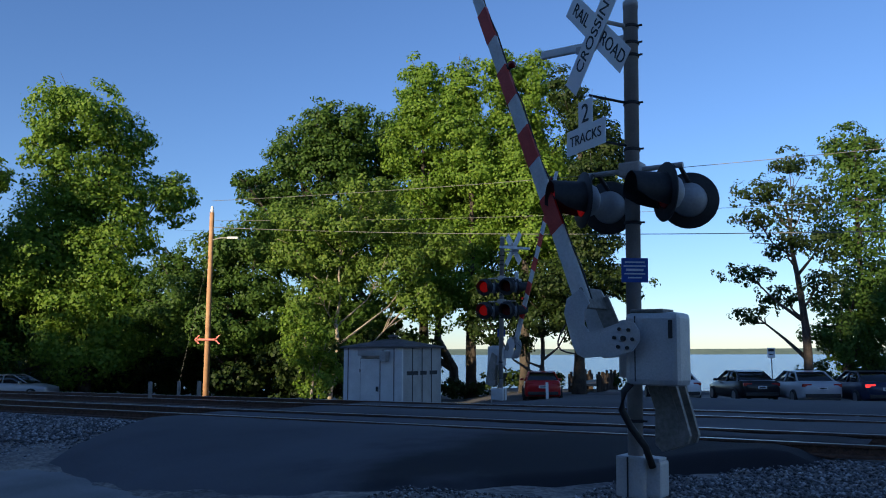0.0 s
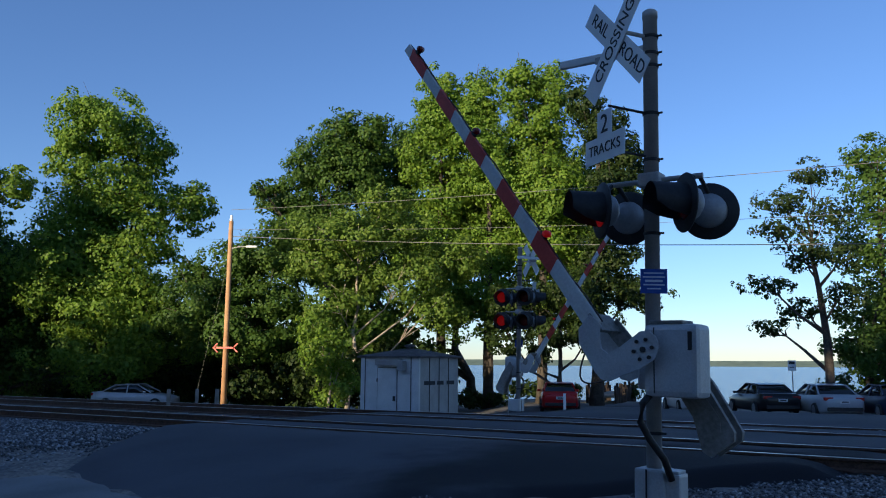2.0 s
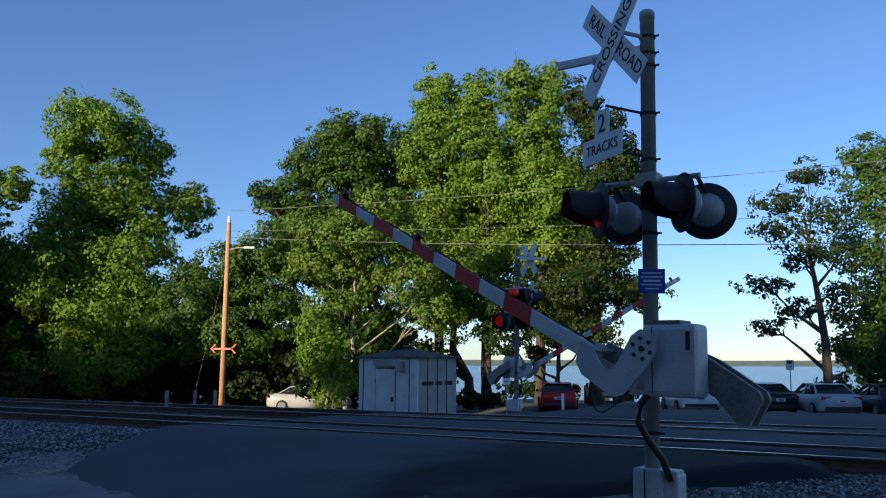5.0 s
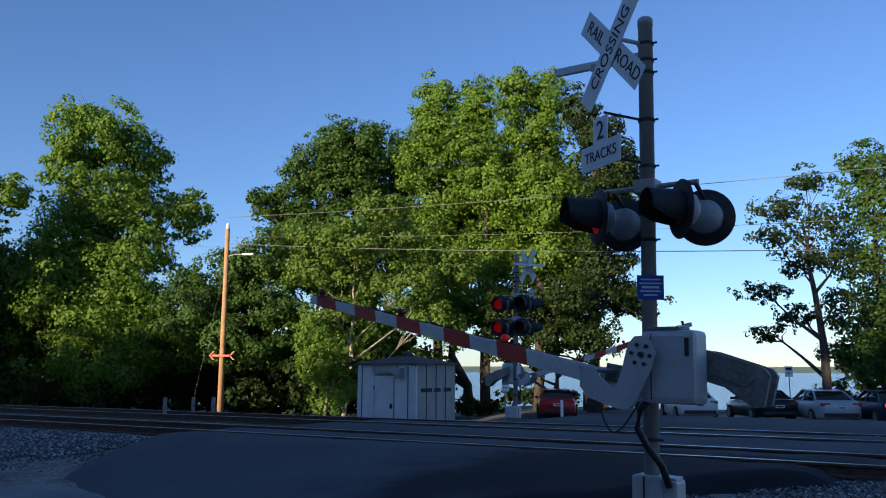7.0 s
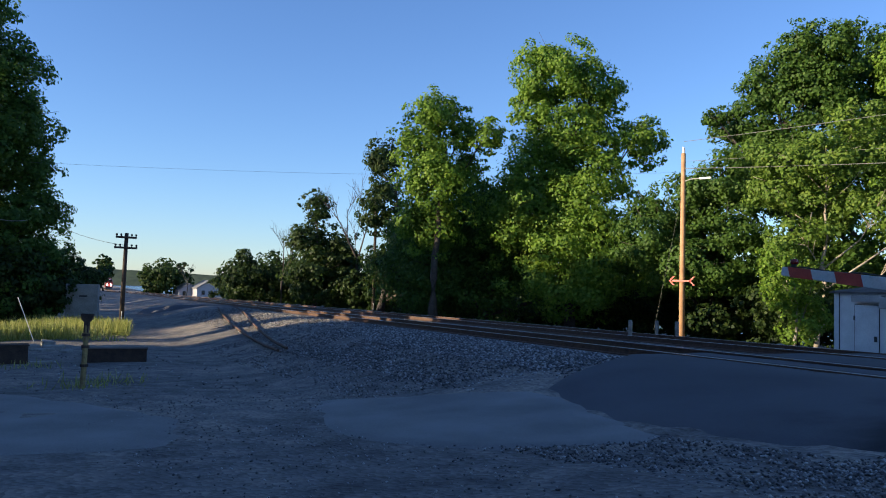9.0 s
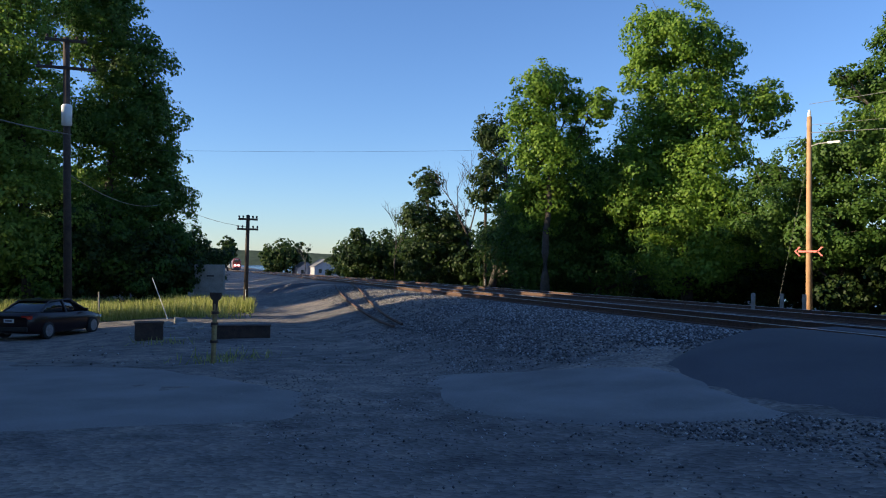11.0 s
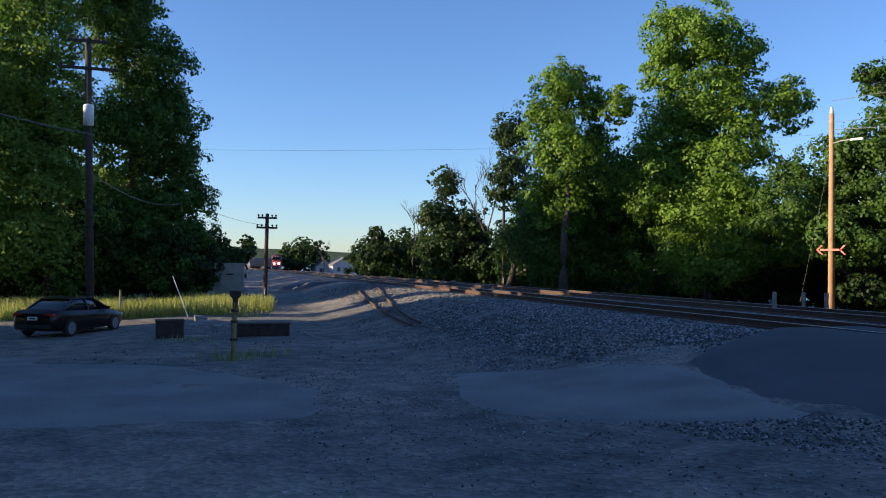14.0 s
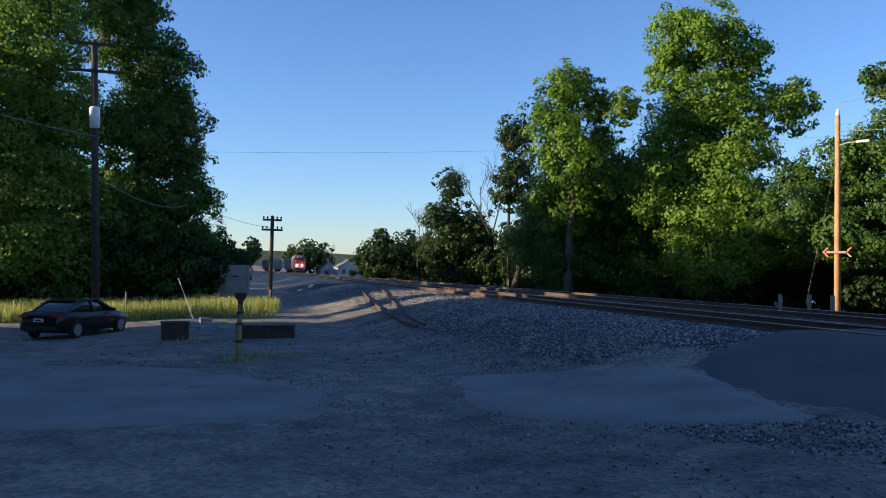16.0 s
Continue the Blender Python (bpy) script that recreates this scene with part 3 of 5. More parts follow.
TREES.append(("oak_tree", 14.0, 50, "leaf_b", 1.00, [(0.3, 9.9, 2.2, 2.2), (-1.4, 9.0, 2.2, 1.8), (1.0, 7.1, 2.4, 2.2), (-2.0, 7.1, 2.2, 1.8), (-0.6, 5.1, 3.2, 2.0), (-4.2, 8.4, 1.2, 1.2), (-3.9, 6.0, 2.5, 2.5)]))
TREES.append(("oak_tree", -0.8, 56, "leaf_b", 1.00, [(-6.0, 16.7, 3.1, 2.7), (-4.1, 18.4, 2.0, 2.2), (-0.4, 14.6, 2.7, 3.5), (2.8, 14.4, 2.7, 3.6), (6.8, 14.4, 2.7, 3.6), (-5.6, 11.9, 4.4, 3.3), (0.4, 12.7, 4.4, 3.8), (5.5, 11.9, 4.0, 3.8), (8.7, 15.0, 2.7, 3.4), (-8.7, 9.0, 4.0, 2.9), (-11.8, 11.7, 3.1, 2.7)]))
TREES.append(("oak_tree", -7.2, 45, "leaf_shaded", 0.80, [(-0.0, 4.2, 2.3, 1.2), (-3.0, 3.9, 1.5, 1.0), (-1.3, 3.0, 0.9, 0.6), (1.8, 4.2, 1.4, 1.3), (0.6, 6.4, 2.2, 1.4), (-2.2, 5.8, 1.8, 1.4)]))
TREES.append(("sapling", 9.3, 40, "leaf_a", 0.90, [(-0.3, 3.5, 1.1, 1.1), (0.4, 2.1, 1.1, 1.3), (-0.8, 4.6, 0.7, 0.8)]))
TREES.append(("oak_tree", 29.6, 58, "leaf_b", 1.00, [(-0.5, 9.4, 1.5, 1.6), (0.4, 6.5, 3.6, 2.6), (-2.8, 7.8, 4.3, 3.7), (0.2, 3.6, 4.7, 3.1), (-3.5, 4.2, 4.8, 4.3), (9.4, 5.3, 2.9, 2.9)]))
TREES.append(("ash_tree", -24.5, 42, "leaf_shaded", 0.49, [(-0.5, 11.6, 1.2, 0.8), (-1.9, 10.3, 1.5, 0.8), (0.1, 9.4, 1.4, 1.0), (-2.2, 8.9, 1.5, 0.6), (-0.9, 7.6, 1.7, 0.8), (-2.7, 6.1, 1.5, 0.5), (-1.2, 5.1, 1.5, 0.6), (-2.6, 4.2, 1.3, 0.4), (0.7, 7.2, 0.9, 1.1), (0.7, 5.5, 1.0, 1.0)]))
TREES.append(("oak_tree", -27.8, 46, "leaf_b", 0.70, [(0.0, 13.0, 1.9, 1.3), (0.4, 10.9, 2.1, 1.6), (-0.1, 8.5, 1.9, 1.9), (0.4, 6.2, 1.9, 1.9), (-0.5, 4.5, 1.7, 1.5)]))
TREES.append(("oak_tree", -26.5, 44, "leaf_b", 0.90, [(-0.3, 3.3, 1.6, 1.4), (0.5, 2.5, 1.8, 1.4), (2.1, 4.4, 2.0, 2.4)]))
# brighter yellow leaves here: evening sun put into the leaf colour
TREES.append(("oak_tree", 67.9, 58, "leaf_c", 1.00, [(-1.7, 21.6, 5.2, 3.6), (-2.3, 17.1, 4.7, 3.9), (-4.1, 12.6, 5.3, 4.2), (-0.2, 13.0, 3.6, 3.1), (-0.8, 9.2, 4.6, 3.1), (-1.4, 4.8, 5.7, 4.1), (-5.2, 7.5, 5.3, 4.8)]))
TREES.append(("oak_tree", 63.9, 61, "leaf_b", 1.00, [(-1.1, 23.0, 4.2, 3.1), (-0.2, 19.7, 3.6, 2.9), (1.8, 16.7, 3.1, 2.6), (2.8, 13.5, 3.0, 2.3), (0.5, 12.4, 4.1, 3.4), (3.2, 10.3, 2.8, 2.3), (4.1, 7.5, 2.4, 2.3), (1.0, 6.3, 4.6, 3.3), (4.7, 4.4, 2.1, 2.8), (-0.8, 2.7, 6.2, 2.6), (3.4, 2.3, 3.6, 2.3)]))
TREES.append(("far_tree", 55.6, 270, "leaf_shaded", 0.80, [(-0.2, 6.3, 2.8, 4.8), (-5.5, 3.9, 3.5, 4.0), (-9.1, 4.7, 4.4, 5.7)]))
TREES.append(("far_tree", 51.7, 250, "leaf_shaded", 0.90, [(-0.1, 5.5, 7.2, 5.2), (-3.5, 3.7, 4.0, 4.4)]))



def leaves(rng, clumps, density, size, lobes=8):
    """Leaf quads: each clump is broken into small lobes, and each lobe is a loose shell of leaves."""
    out = []
    for cx, cy, cz, rx, ry, rz in clumps:
        k = max(6, int(lobes * (0.7 + 0.4 * rx * rz ** 0.5)))
        d = rng.normal(size=(k, 3)); d /= np.linalg.norm(d, axis=1, keepdims=True)
        out_by = rng.uniform(0.25, 1.04, (k, 1))          # boughs of uneven reach, smaller towards the tips
        c = np.array((cx, cy, cz)) + d * np.array((rx, ry, rz)) * out_by
        lr = (rng.uniform(0.12, 0.28, k) * min(rx, rz) + 0.13) * (1.25 - 0.55 * out_by[:, 0])
        total = int(density * math.pi * rx * rz)
        share = np.maximum(10, (total * lr ** 2 / (lr ** 2).sum()).astype(int))
        for ci, ri, m, d_big in zip(c, lr, share, d):
            e = rng.normal(size=(m, 3)); e /= np.linalg.norm(e, axis=1, keepdims=True)
            inward = (e @ d_big) < -0.25
            e[inward] *= -1           # leaves sit on the outer side of each bough
            p = ci + e * (ri * (1.2 - 0.6 * rng.random((m, 1)) ** 1.4 + 0.55 * (rng.random((m, 1)) > 0.8) * rng.random((m, 1)))) * np.array((1.2, 1.2, 0.85))
            nrm = e + d_big * 0.3 + rng.normal(size=(m, 3)) * 0.42 + np.array((0, 0, 0.3))
            nrm /= np.linalg.norm(nrm, axis=1, keepdims=True)
            t = np.cross(nrm, rng.normal(size=(m, 3))); t /= np.linalg.norm(t, axis=1, keepdims=True)
            b = np.cross(nrm, t)
            L = size * rng.uniform(0.65, 1.3, (m, 1))
            fold = nrm * L * 0.12
            out.append(np.stack([p - t * L * 0.5, p + b * L * 0.4 + fold, p + t * L * 0.5, p - b * L * 0.4 + fold], 1))
    return np.concatenate(out).reshape(-1, 3)


def tree(kind, az, dist, leaf, full, clumps, seed):
    rng = np.random.default_rng(seed)
    x, y, z = polar(az, dist)
    names = {"tulip_tree": ("tall leafy tulip tree, upper crown in warm evening sun", "tree"), "oak_tree": ("dense dark green broadleaf tree", "tree"),
             "ash_tree": ("open sparse dark tree by the lake with bare limbs showing", "tree"), "locust_tree": ("airy light green locust tree with pale forked trunk", "tree"), "sapling": ("bright green leafy sapling beside the shed", "tree"),
             "far_tree": ("small dark tree far along the railway", "tree")}[kind]
    t = thing(kind, pose(x, y, z - 0.1, 0, 0, az), names[0], names[1], "trees")
    top = max(c[1] + c[3] for c in clumps)
    wide = max(abs(c[0]) + c[2] for c in clumps)
    bm = bmesh.new()
    r0 = (0.012 * top + 0.09) * (0.5 if kind in ("locust_tree", "sapling") else 0.85)
    h = top * 0.78
    pts, rad = [], []
    for i in range(9):
        k = i / 8
        cx = np.mean([c[0] for c in clumps if abs(c[1] - h * k) < top * 0.3] or [0]) * 0.5 * k
        pts.append((cx + 0.25 * math.sin(seed + 3 * k) * k, 0.3 * math.sin(seed * 2 + 4 * k) * k, h * k))
        rad.append(r0 * (1.25 - k) if k else r0 * 1.7)
    tube_path(bm, pts, rad, 9)
    full_clumps = []
    for cx, cz, rx, rz in clumps:
        cy = rng.uniform(-0.35, 0.35) * min(wide, 4)
        ry = max(rx, rz) * 0.9
        full_clumps.append((cx, cy, cz, rx, ry, rz))
        k = max(0.12, min(0.85, (cz - 0.75 * abs(cx) - rz * 0.6) / h))
        i = min(7, int(k * 8))
        p0 = Vector(pts[i]).lerp(Vector(pts[i + 1]), k * 8 - i)
        p3 = Vector((cx, cy, cz + 0.3 * rz))
        mid = p0.lerp(p3, 0.5) + Vector((0, 0, -0.08 * (p3 - p0).length)) + Vector(rng.normal(size=3)) * 0.15
        rr = min(rad[i] * 0.55, 0.04 + 0.02 * (p3 - p0).length)
        tube_path(bm, [p0, p0.lerp(mid, 0.55), mid, mid.lerp(p3, 0.55), p3], [rr, rr * 0.8, rr * 0.6, rr * 0.4, 0.015], 6)
        for q in range(5):
            d = Vector(rng.normal(size=3)); d.normalize()
            tip = p3 + Vector((d.x * rx, d.y * ry, d.z * rz)) * 0.85
            st = mid.lerp(p3, rng.uniform(0.1, 0.9))
            tube_path(bm, [st, st.lerp(tip, 0.5) + Vector(rng.normal(size=3)) * 0.1, tip], [rr * 0.4, rr * 0.25, 0.01], 4)
    part("trunk", bm, M["pale_bark"] if kind in ("locust_tree", "sapling") else M["bark"], t, "forked trunk and limbs", True)
    size = max(0.15, 0.0039 * dist)
    verts = leaves(rng, full_clumps, full * 13.5 / size ** 2, size, 30)
    mesh_from("crown", verts, 4, M[leaf], t, "leafy crown with gaps")
    return t


for i, (kind, az, dist, leaf, full, clumps) in enumerate(TREES):
    tree(kind, az, dist, leaf, full, clumps, 11 + i)


def thicket(name, spots, leaf, label, seed, size=0.24, density=80):
    rng = np.random.default_rng(seed)
    cl = []
    for x, y, r, h, *lift in spots:
        z = ground_z(x, y) + sum(lift)
        for _ in range(4):
            cl.append((x + rng.uniform(-1, 1) * r * 0.6, y + rng.uniform(-1, 1) * r * 0.6, z + h * rng.uniform(0.3, 0.7), r * 0.8, r * 0.8, h * 0.38))
    return tagged(mesh_from(name, leaves(rng, cl, density, size), 4, M[leaf]), label, "shrubs", kind="stuff")


rng = random.Random(5)
spots = []
for i in range(56):
    s = 27 + i * 1.55
    v = 34 + rng.uniform(-3, 3) + 0.05 * s
    spots.append((*sv(s, v), rng.uniform(1.6, 2.6), rng.uniform(2.2, 5.0)))
thicket("undergrowth", spots, "leaf_shaded", "dark tangled undergrowth below the trees beyond the tracks", 3)
spots = [(*sv(30 + i * 1.6, 38 + rng.uniform(-2, 2) + 0.06 * i), 2.4, rng.uniform(5, 8)) for i in range(46)]
thicket("woodland_edge", spots, "leaf_b", "deep shaded woodland behind the undergrowth", 4, 0.3, 55)
spots = [(*polar(58 + i * 0.8, 60 + rng.uniform(-2, 4))[:2], 2.6, rng.uniform(4, 7)) for i in range(28)]
thicket("left_undergrowth", spots, "leaf_shaded", "dark undergrowth at the foot of the roadside wood", 6, 0.24, 80)
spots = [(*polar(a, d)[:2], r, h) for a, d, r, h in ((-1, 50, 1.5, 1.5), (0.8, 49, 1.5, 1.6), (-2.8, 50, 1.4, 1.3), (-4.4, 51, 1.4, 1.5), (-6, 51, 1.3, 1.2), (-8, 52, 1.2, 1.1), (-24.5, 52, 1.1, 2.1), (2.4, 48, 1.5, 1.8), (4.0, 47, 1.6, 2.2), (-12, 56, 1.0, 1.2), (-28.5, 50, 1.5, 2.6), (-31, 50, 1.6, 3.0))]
thicket("shore_shrubs", spots, "leaf_shaded", "low shrubs along the lake shore", 7, 0.2, 100)

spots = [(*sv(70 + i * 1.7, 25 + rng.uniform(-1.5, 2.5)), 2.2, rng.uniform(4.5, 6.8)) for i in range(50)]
thicket("trackside_hedge", spots, "leaf_shaded", "dark rounded hedge beside the far track", 14, 0.34, 60)
# added length of tree line, made tall to shade track and train
spots = [(*sv(66 + i * 6, -9 - 0.05 * i * 6 + rng.uniform(-3, 1)), 3.4, rng.uniform(11, 15)) for i in range(36)]
thicket("far_wood", spots, "leaf_b", "dark wood running on beside the railway", 12, 0.45, 26)

# an unseen wood, added behind the viewer to shade the crossing
spots = []
for i in range(66):
    p = -83 + 2.0 * i + rng.uniform(-0.5, 0.5)
    if -41.2 < p < -35.8:
        continue          # a gap lets the sun through
    q = -27 + rng.uniform(-3, 3)
    high = -54 < p < -42.5     # crowns lifted clear of the ground here so sun comes in below
    tall = 8 if high else 7 if p < -50 else 22 if p < -39.8 else 16.5 if p < -26 else 22 if p < -19 else 26
    spots.append((0.643 * q + 0.766 * p, 0.766 * q - 0.643 * p, 2.0 if -62 < p < -32 else 3.2, tall + rng.uniform(-1.2, 1.2), 10.0 if high else 0.0))
thicket("shade_wood", spots, "leaf_b", "unseen tall wood added on the sunset side to shade the crossing", 8, 0.9, 14)

# low leaf row, also out of view, added to stop sun leaking through
spots = []
for i in range(46):
    p = -34 + 1.8 * i
    q = -25 + rng.uniform(-1.5, 1.5)
    spots.append((0.643 * q + 0.766 * p, 0.766 * q - 0.643 * p, 2.2, 7.5 + rng.uniform(-1, 1)))
thicket("shade_hedge", spots, "leaf_shaded", "unseen dense shrubs added to block sun under the wood", 18, 0.6, 26)

# ---- hills and far things ----


def ridge(name, az0, az1, dist, heights, material, label, base):
    bm = bmesh.new()
    k = 60
    lo, hi, back = [], [], []
    for i in range(k + 1):
        a = radians(az0 + (az1 - az0) * i / k)
        f = i / k * (len(heights) - 1)
        j = min(int(f), len(heights) - 2)
        h = heights[j] * (1 - f + j) + heights[j + 1] * (f - j) + heights[0] * 0.12 * noise.noise((i * 0.7, dist, 0)) + heights[0] * 0.06 * noise.noise((i * 2.9, dist, 0))
        lo.append(bm.verts.new((-math.sin(a) * dist, math.cos(a) * dist, base)))
        hi.append(bm.verts.new((-math.sin(a) * dist * 1.04, math.cos(a) * dist * 1.04, base + h)))
        back.append(bm.verts.new((-math.sin(a) * dist * 1.15, math.cos(a) * dist * 1.15, base)))
    for a, b in ((lo, hi), (hi, back)):
        for i in range(k):
            bm.faces.new((a[i], a[i + 1], b[i + 1], b[i]))
    return tagged(finish(name, bm, material), label, "hills", kind="structure")


ridge("backdrop_shore", 12, -60, 2300, [14, 17, 15, 18, 15, 17], M["hazy_shore"], "hazy wooded far shore of the lake", -3)
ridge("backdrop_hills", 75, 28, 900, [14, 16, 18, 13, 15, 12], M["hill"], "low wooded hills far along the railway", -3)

# ---- the crossing signal ----
FACE = -7.0        # the gate is turned a little from the mast fittings, the signs by more
SIGNS = -31.0
PIVOT = tuple(pose(0, 0, 0, 0, 0, FACE) @ Vector((0.1, -0.34, 1.335)))


def lamp_unit(t, x, y, front, up=0.0):
    """A hooded flasher on the cross arm; front ones look up the road, rear ones away across the tracks."""
    m = pose(x, y, 2.56 + up, 0, 0, -47 if front else 196) @ pose(0, 0, 0, 90, 0, 0)
    disc = part("lamp_background", lathe(bmesh.new(), [(0.075, 0.0), (0.25, 0.0), (0.256, 0.012), (0.25, 0.02), (0.075, 0.02)], 36, m), M["black"], t, "round black background disc", True)
    part("lamp_housing", lathe(bmesh.new(), [(0.155, 0.0), (0.15, -0.05), (0.125, -0.1), (0.07, -0.135), (0.02, -0.142)], 28, m), M["housing"], disc, "grey domed lamp housing", True)
    lit = (x < 0) == front
    part("lens", lathe(bmesh.new(), [(0.15, 0.022), (0.12, 0.035), (0.06, 0.045), (0.005, 0.048)], 28, m), M["red_glow"] if lit else M["red_lens"], disc, "glowing red lens" if lit else "dark red lens", True)
    bm = bmesh.new()
    k = 22
    for inner in (1.0, 0.965):
        rows = []
        for h, cut in ((0.02, 0.0), (0.1, 0.04), (0.2, 0.12), (0.32, 0.3)):
            rows.append([bm.verts.new(m @ Vector((0.168 * inner * math.cos(a), 0.168 * inner * math.sin(a), h)))
                         for a in (radians((-50 + 280 * i / k) * (1 - cut) + 90 * cut) for i in range(k + 1))])
        for a, b in zip(rows, rows[1:]):
            for i in range(k):
                bm.faces.new((a[i], a[i + 1], b[i + 1], b[i]))
    part("visor", bm, M["black"], disc, "long black visor", True)
    rodb = bmesh.new()
    rod(rodb, m @ Vector((0, 0.15, -0.03)), (x, 0.0, 2.83 + up), 0.02, seg=8)
    part("lamp_bracket", rodb, M["black"], t)


def crossbuck(t, up=0.0):
    turn = pose(0, 0, 0, 0, 0, SIGNS)
    for ang, txt, nm in ((-45, "RAIL ROAD", "crossbuck_blade"), (47, "CROSSING", "crossbuck_blade")):
        bm = bmesh.new()
        block(bm, (0, 0, 0), (1.19, 0.006, 0.23), 0.0)
        b = part(nm, bm, M["sign"], t, "white blade lettered in black")
        y = -0.36 if txt == "CROSSING" else -0.348
        b.matrix_basis = turn @ pose(-0.04, y, 4.09 + up, 0, -ang, 0)
        if txt == "CROSSING":
            words(txt, 0.17, M["letter"], b, pose(0, -0.005, 0, 90, 0, 0))
        else:
            words("RAIL", 0.165, M["letter"], b, pose(-0.34, -0.005, 0, 90, 0, 0))
            words("ROAD", 0.165, M["letter"], b, pose(0.34, -0.005, 0, 90, 0, 0))
    bm = bmesh.new()
    block(bm, (-0.43, 0.0, 0), (0.92, 0.05, 0.075), 0.01)
    b = part("rear_blade", bm, M["sign"], t, "white rear blade seen edge-on")
    b.matrix_basis = pose(0, 0.1, 4.12 + up, 0, -5, 14)
    bm = bmesh.new()
    block(bm, (-0.4, -0.1, 4.02 + up), (0.2, 0.03, 0.07), 0.01)
    part("blade_clamp", bm, M["galv"], t)
    for z in (4.18 + up, 4.02 + up):
        bm = bmesh.new()
        rod(bm, (0, 0, z), tuple(turn @ Vector((0, -0.345, z))), 0.02, seg=8)
        part("sign_bracket", bm, M["galv"], t)
    bm = block(bmesh.new(), (0, -0.335, 4.12 + up), (0.07, 0.02, 0.3), 0.004, turn)
    part("clamp_plate", bm, M["galv"], t)


def signal(label, reach=4.5, up=0.0, tiers=(0.0,)):
    t = thing("crossing_signal", Matrix.Identity(4), label, "crossing signal", "crossing signals")
    bm = lathe(bmesh.new(), [(0.066, 0.0), (0.066, 4.36 + up), (0.07, 4.36 + up), (0.07, 4.42 + up), (0.05, 4.44 + up), (0.0, 4.445 + up)], 24)
    part("mast", bm, M["galv"], t, "grey galvanised steel mast", True)
    for z in (0.62, 1.08, 2.35, 2.62, 3.02, 3.45, 3.9, 4.02, 4.18):
        b2 = lathe(bmesh.new(), [(0.067, z - 0.015), (0.075, z - 0.012), (0.075, z + 0.012), (0.067, z + 0.015)], 20)
        rod(b2, (0.07, 0, z), (0.11, 0, z), 0.01, seg=6)
        part("band", b2, M["black"], t)
    # cast base box
    bm = bmesh.new()
    block(bm, (0, 0, 0.16), (0.26, 0.26, 0.34), 0.02)
    part("base_box", bm, M["alu"], t, "split aluminium base box")
    bm = bmesh.new()
    block(bm, (0.17, 0.02, 0.15), (0.16, 0.22, 0.3), 0.025)
    block(bm, (0.17, 0.02, 0.31), (0.13, 0.18, 0.03), 0.01)
    part("junction_box", bm, M["alu"], t, "dull aluminium junction box")
    for x, y in ((-0.02, -0.133), (-0.133, 0.03)):
        bm = block(bmesh.new(), (x, y, 0.16), (0.012, 0.012, 0.33))
        part("seam", bm, M["seam"], t)
    crossbuck(t, up)
    # number of tracks
    bm = plate(bmesh.new(), [(-0.3, 0.0), (0.3, 0.0), (0.3, 0.23), (0.11, 0.23), (0.11, 0.46), (-0.11, 0.46), (-0.11, 0.23), (-0.3, 0.23)], -0.003, 0.003)
    b = part("track_count_sign", bm, M["sign"], t, "white inverted-T sign lettered in black")
    b.matrix_basis = pose(0, 0, 0, 0, 0, SIGNS) @ pose(-0.04, -0.47, 2.97 + up)
    words("2", 0.24, M["letter"], b, pose(0, -0.006, 0.33, 90, 0, 0))
    words("TRACKS", 0.132, M["letter"], b, pose(0, -0.006, 0.115, 90, 0, 0))
    for z in (3.45 + up, 3.05 + up):
        bm = bmesh.new()
        rod(bm, (0, 0, z), tuple(pose(0, 0, 0, 0, 0, SIGNS) @ Vector((-0.02, -0.445, z + 0.02))), 0.012, seg=6)
        part("sign_bracket", bm, M["black"], t)
    # flashers
    for tier in tiers:
        bm = bmesh.new()
        rod(bm, (-0.46, 0, 2.83 + tier), (0.46, 0, 2.83 + tier), 0.024, seg=10)
        block(bm, (0, 0, 2.83 + tier), (0.2, 0.18, 0.13), 0.02)
        part("cross_arm", bm, M["galv"], t, "steel arm carrying the flashers")
        for x in (-0.38, 0.38):
            lamp_unit(t, x, -0.2, True, tier)
            lamp_unit(t, x + 0.05, 0.25, False, tier)
    # blue notice
    bm = bmesh.new()
    block(bm, (0, -0.075, 1.92), (0.23, 0.006, 0.215), 0.0)
    b = part("notice", bm, M["blue_sign"], t, "blue notice with white lines")
    bm = bmesh.new()
    for i, w in enumerate((0.17, 0.19, 0.15, 0.18, 0.12)):
        block(bm, (0, -0.08, 1.99 - 0.034 * i), (w, 0.003, 0.012 if i != 2 else 0.02))
    part("notice_lines", bm, M["pale"], b)
    b.matrix_basis = pose(0, 0, 0, 0, 0, 30)
    # gate machine
    g = pose(0, 0, -0.075, 0, 0, FACE)
    bm = bmesh.new()
    block(bm, (0.31, -0.17, 1.31), (0.48, 0.26, 0.6), 0.05)
    for v in bm.verts:
        v.co = g @ v.co
    box = part("gate_machine", bm, M["alu"], t, "dull aluminium gate machine housing", False)
    part("lid", block(bmesh.new(), (0.26, -0.17, 1.625), (0.3, 0.2, 0.03), 0.01, g), M["dirty_alu"], box, "flat lid")
    part("latch", block(bmesh.new(), (0.49, -0.305, 1.47), (0.035, 0.014, 0.15), 0.005, g), M["black"], box, "black latch")
    part("lid_seam", block(bmesh.new(), (0.17, -0.3, 1.31), (0.008, 0.008, 0.54), 0.0, g), M["seam"], box)
    part("mast_collar", block(bmesh.new(), (0.08, -0.06, 1.31), (0.3, 0.2, 0.5), 0.03, g), M["alu"], box, "clamp round the mast")
    # flexible cable
    bm = bmesh.new()
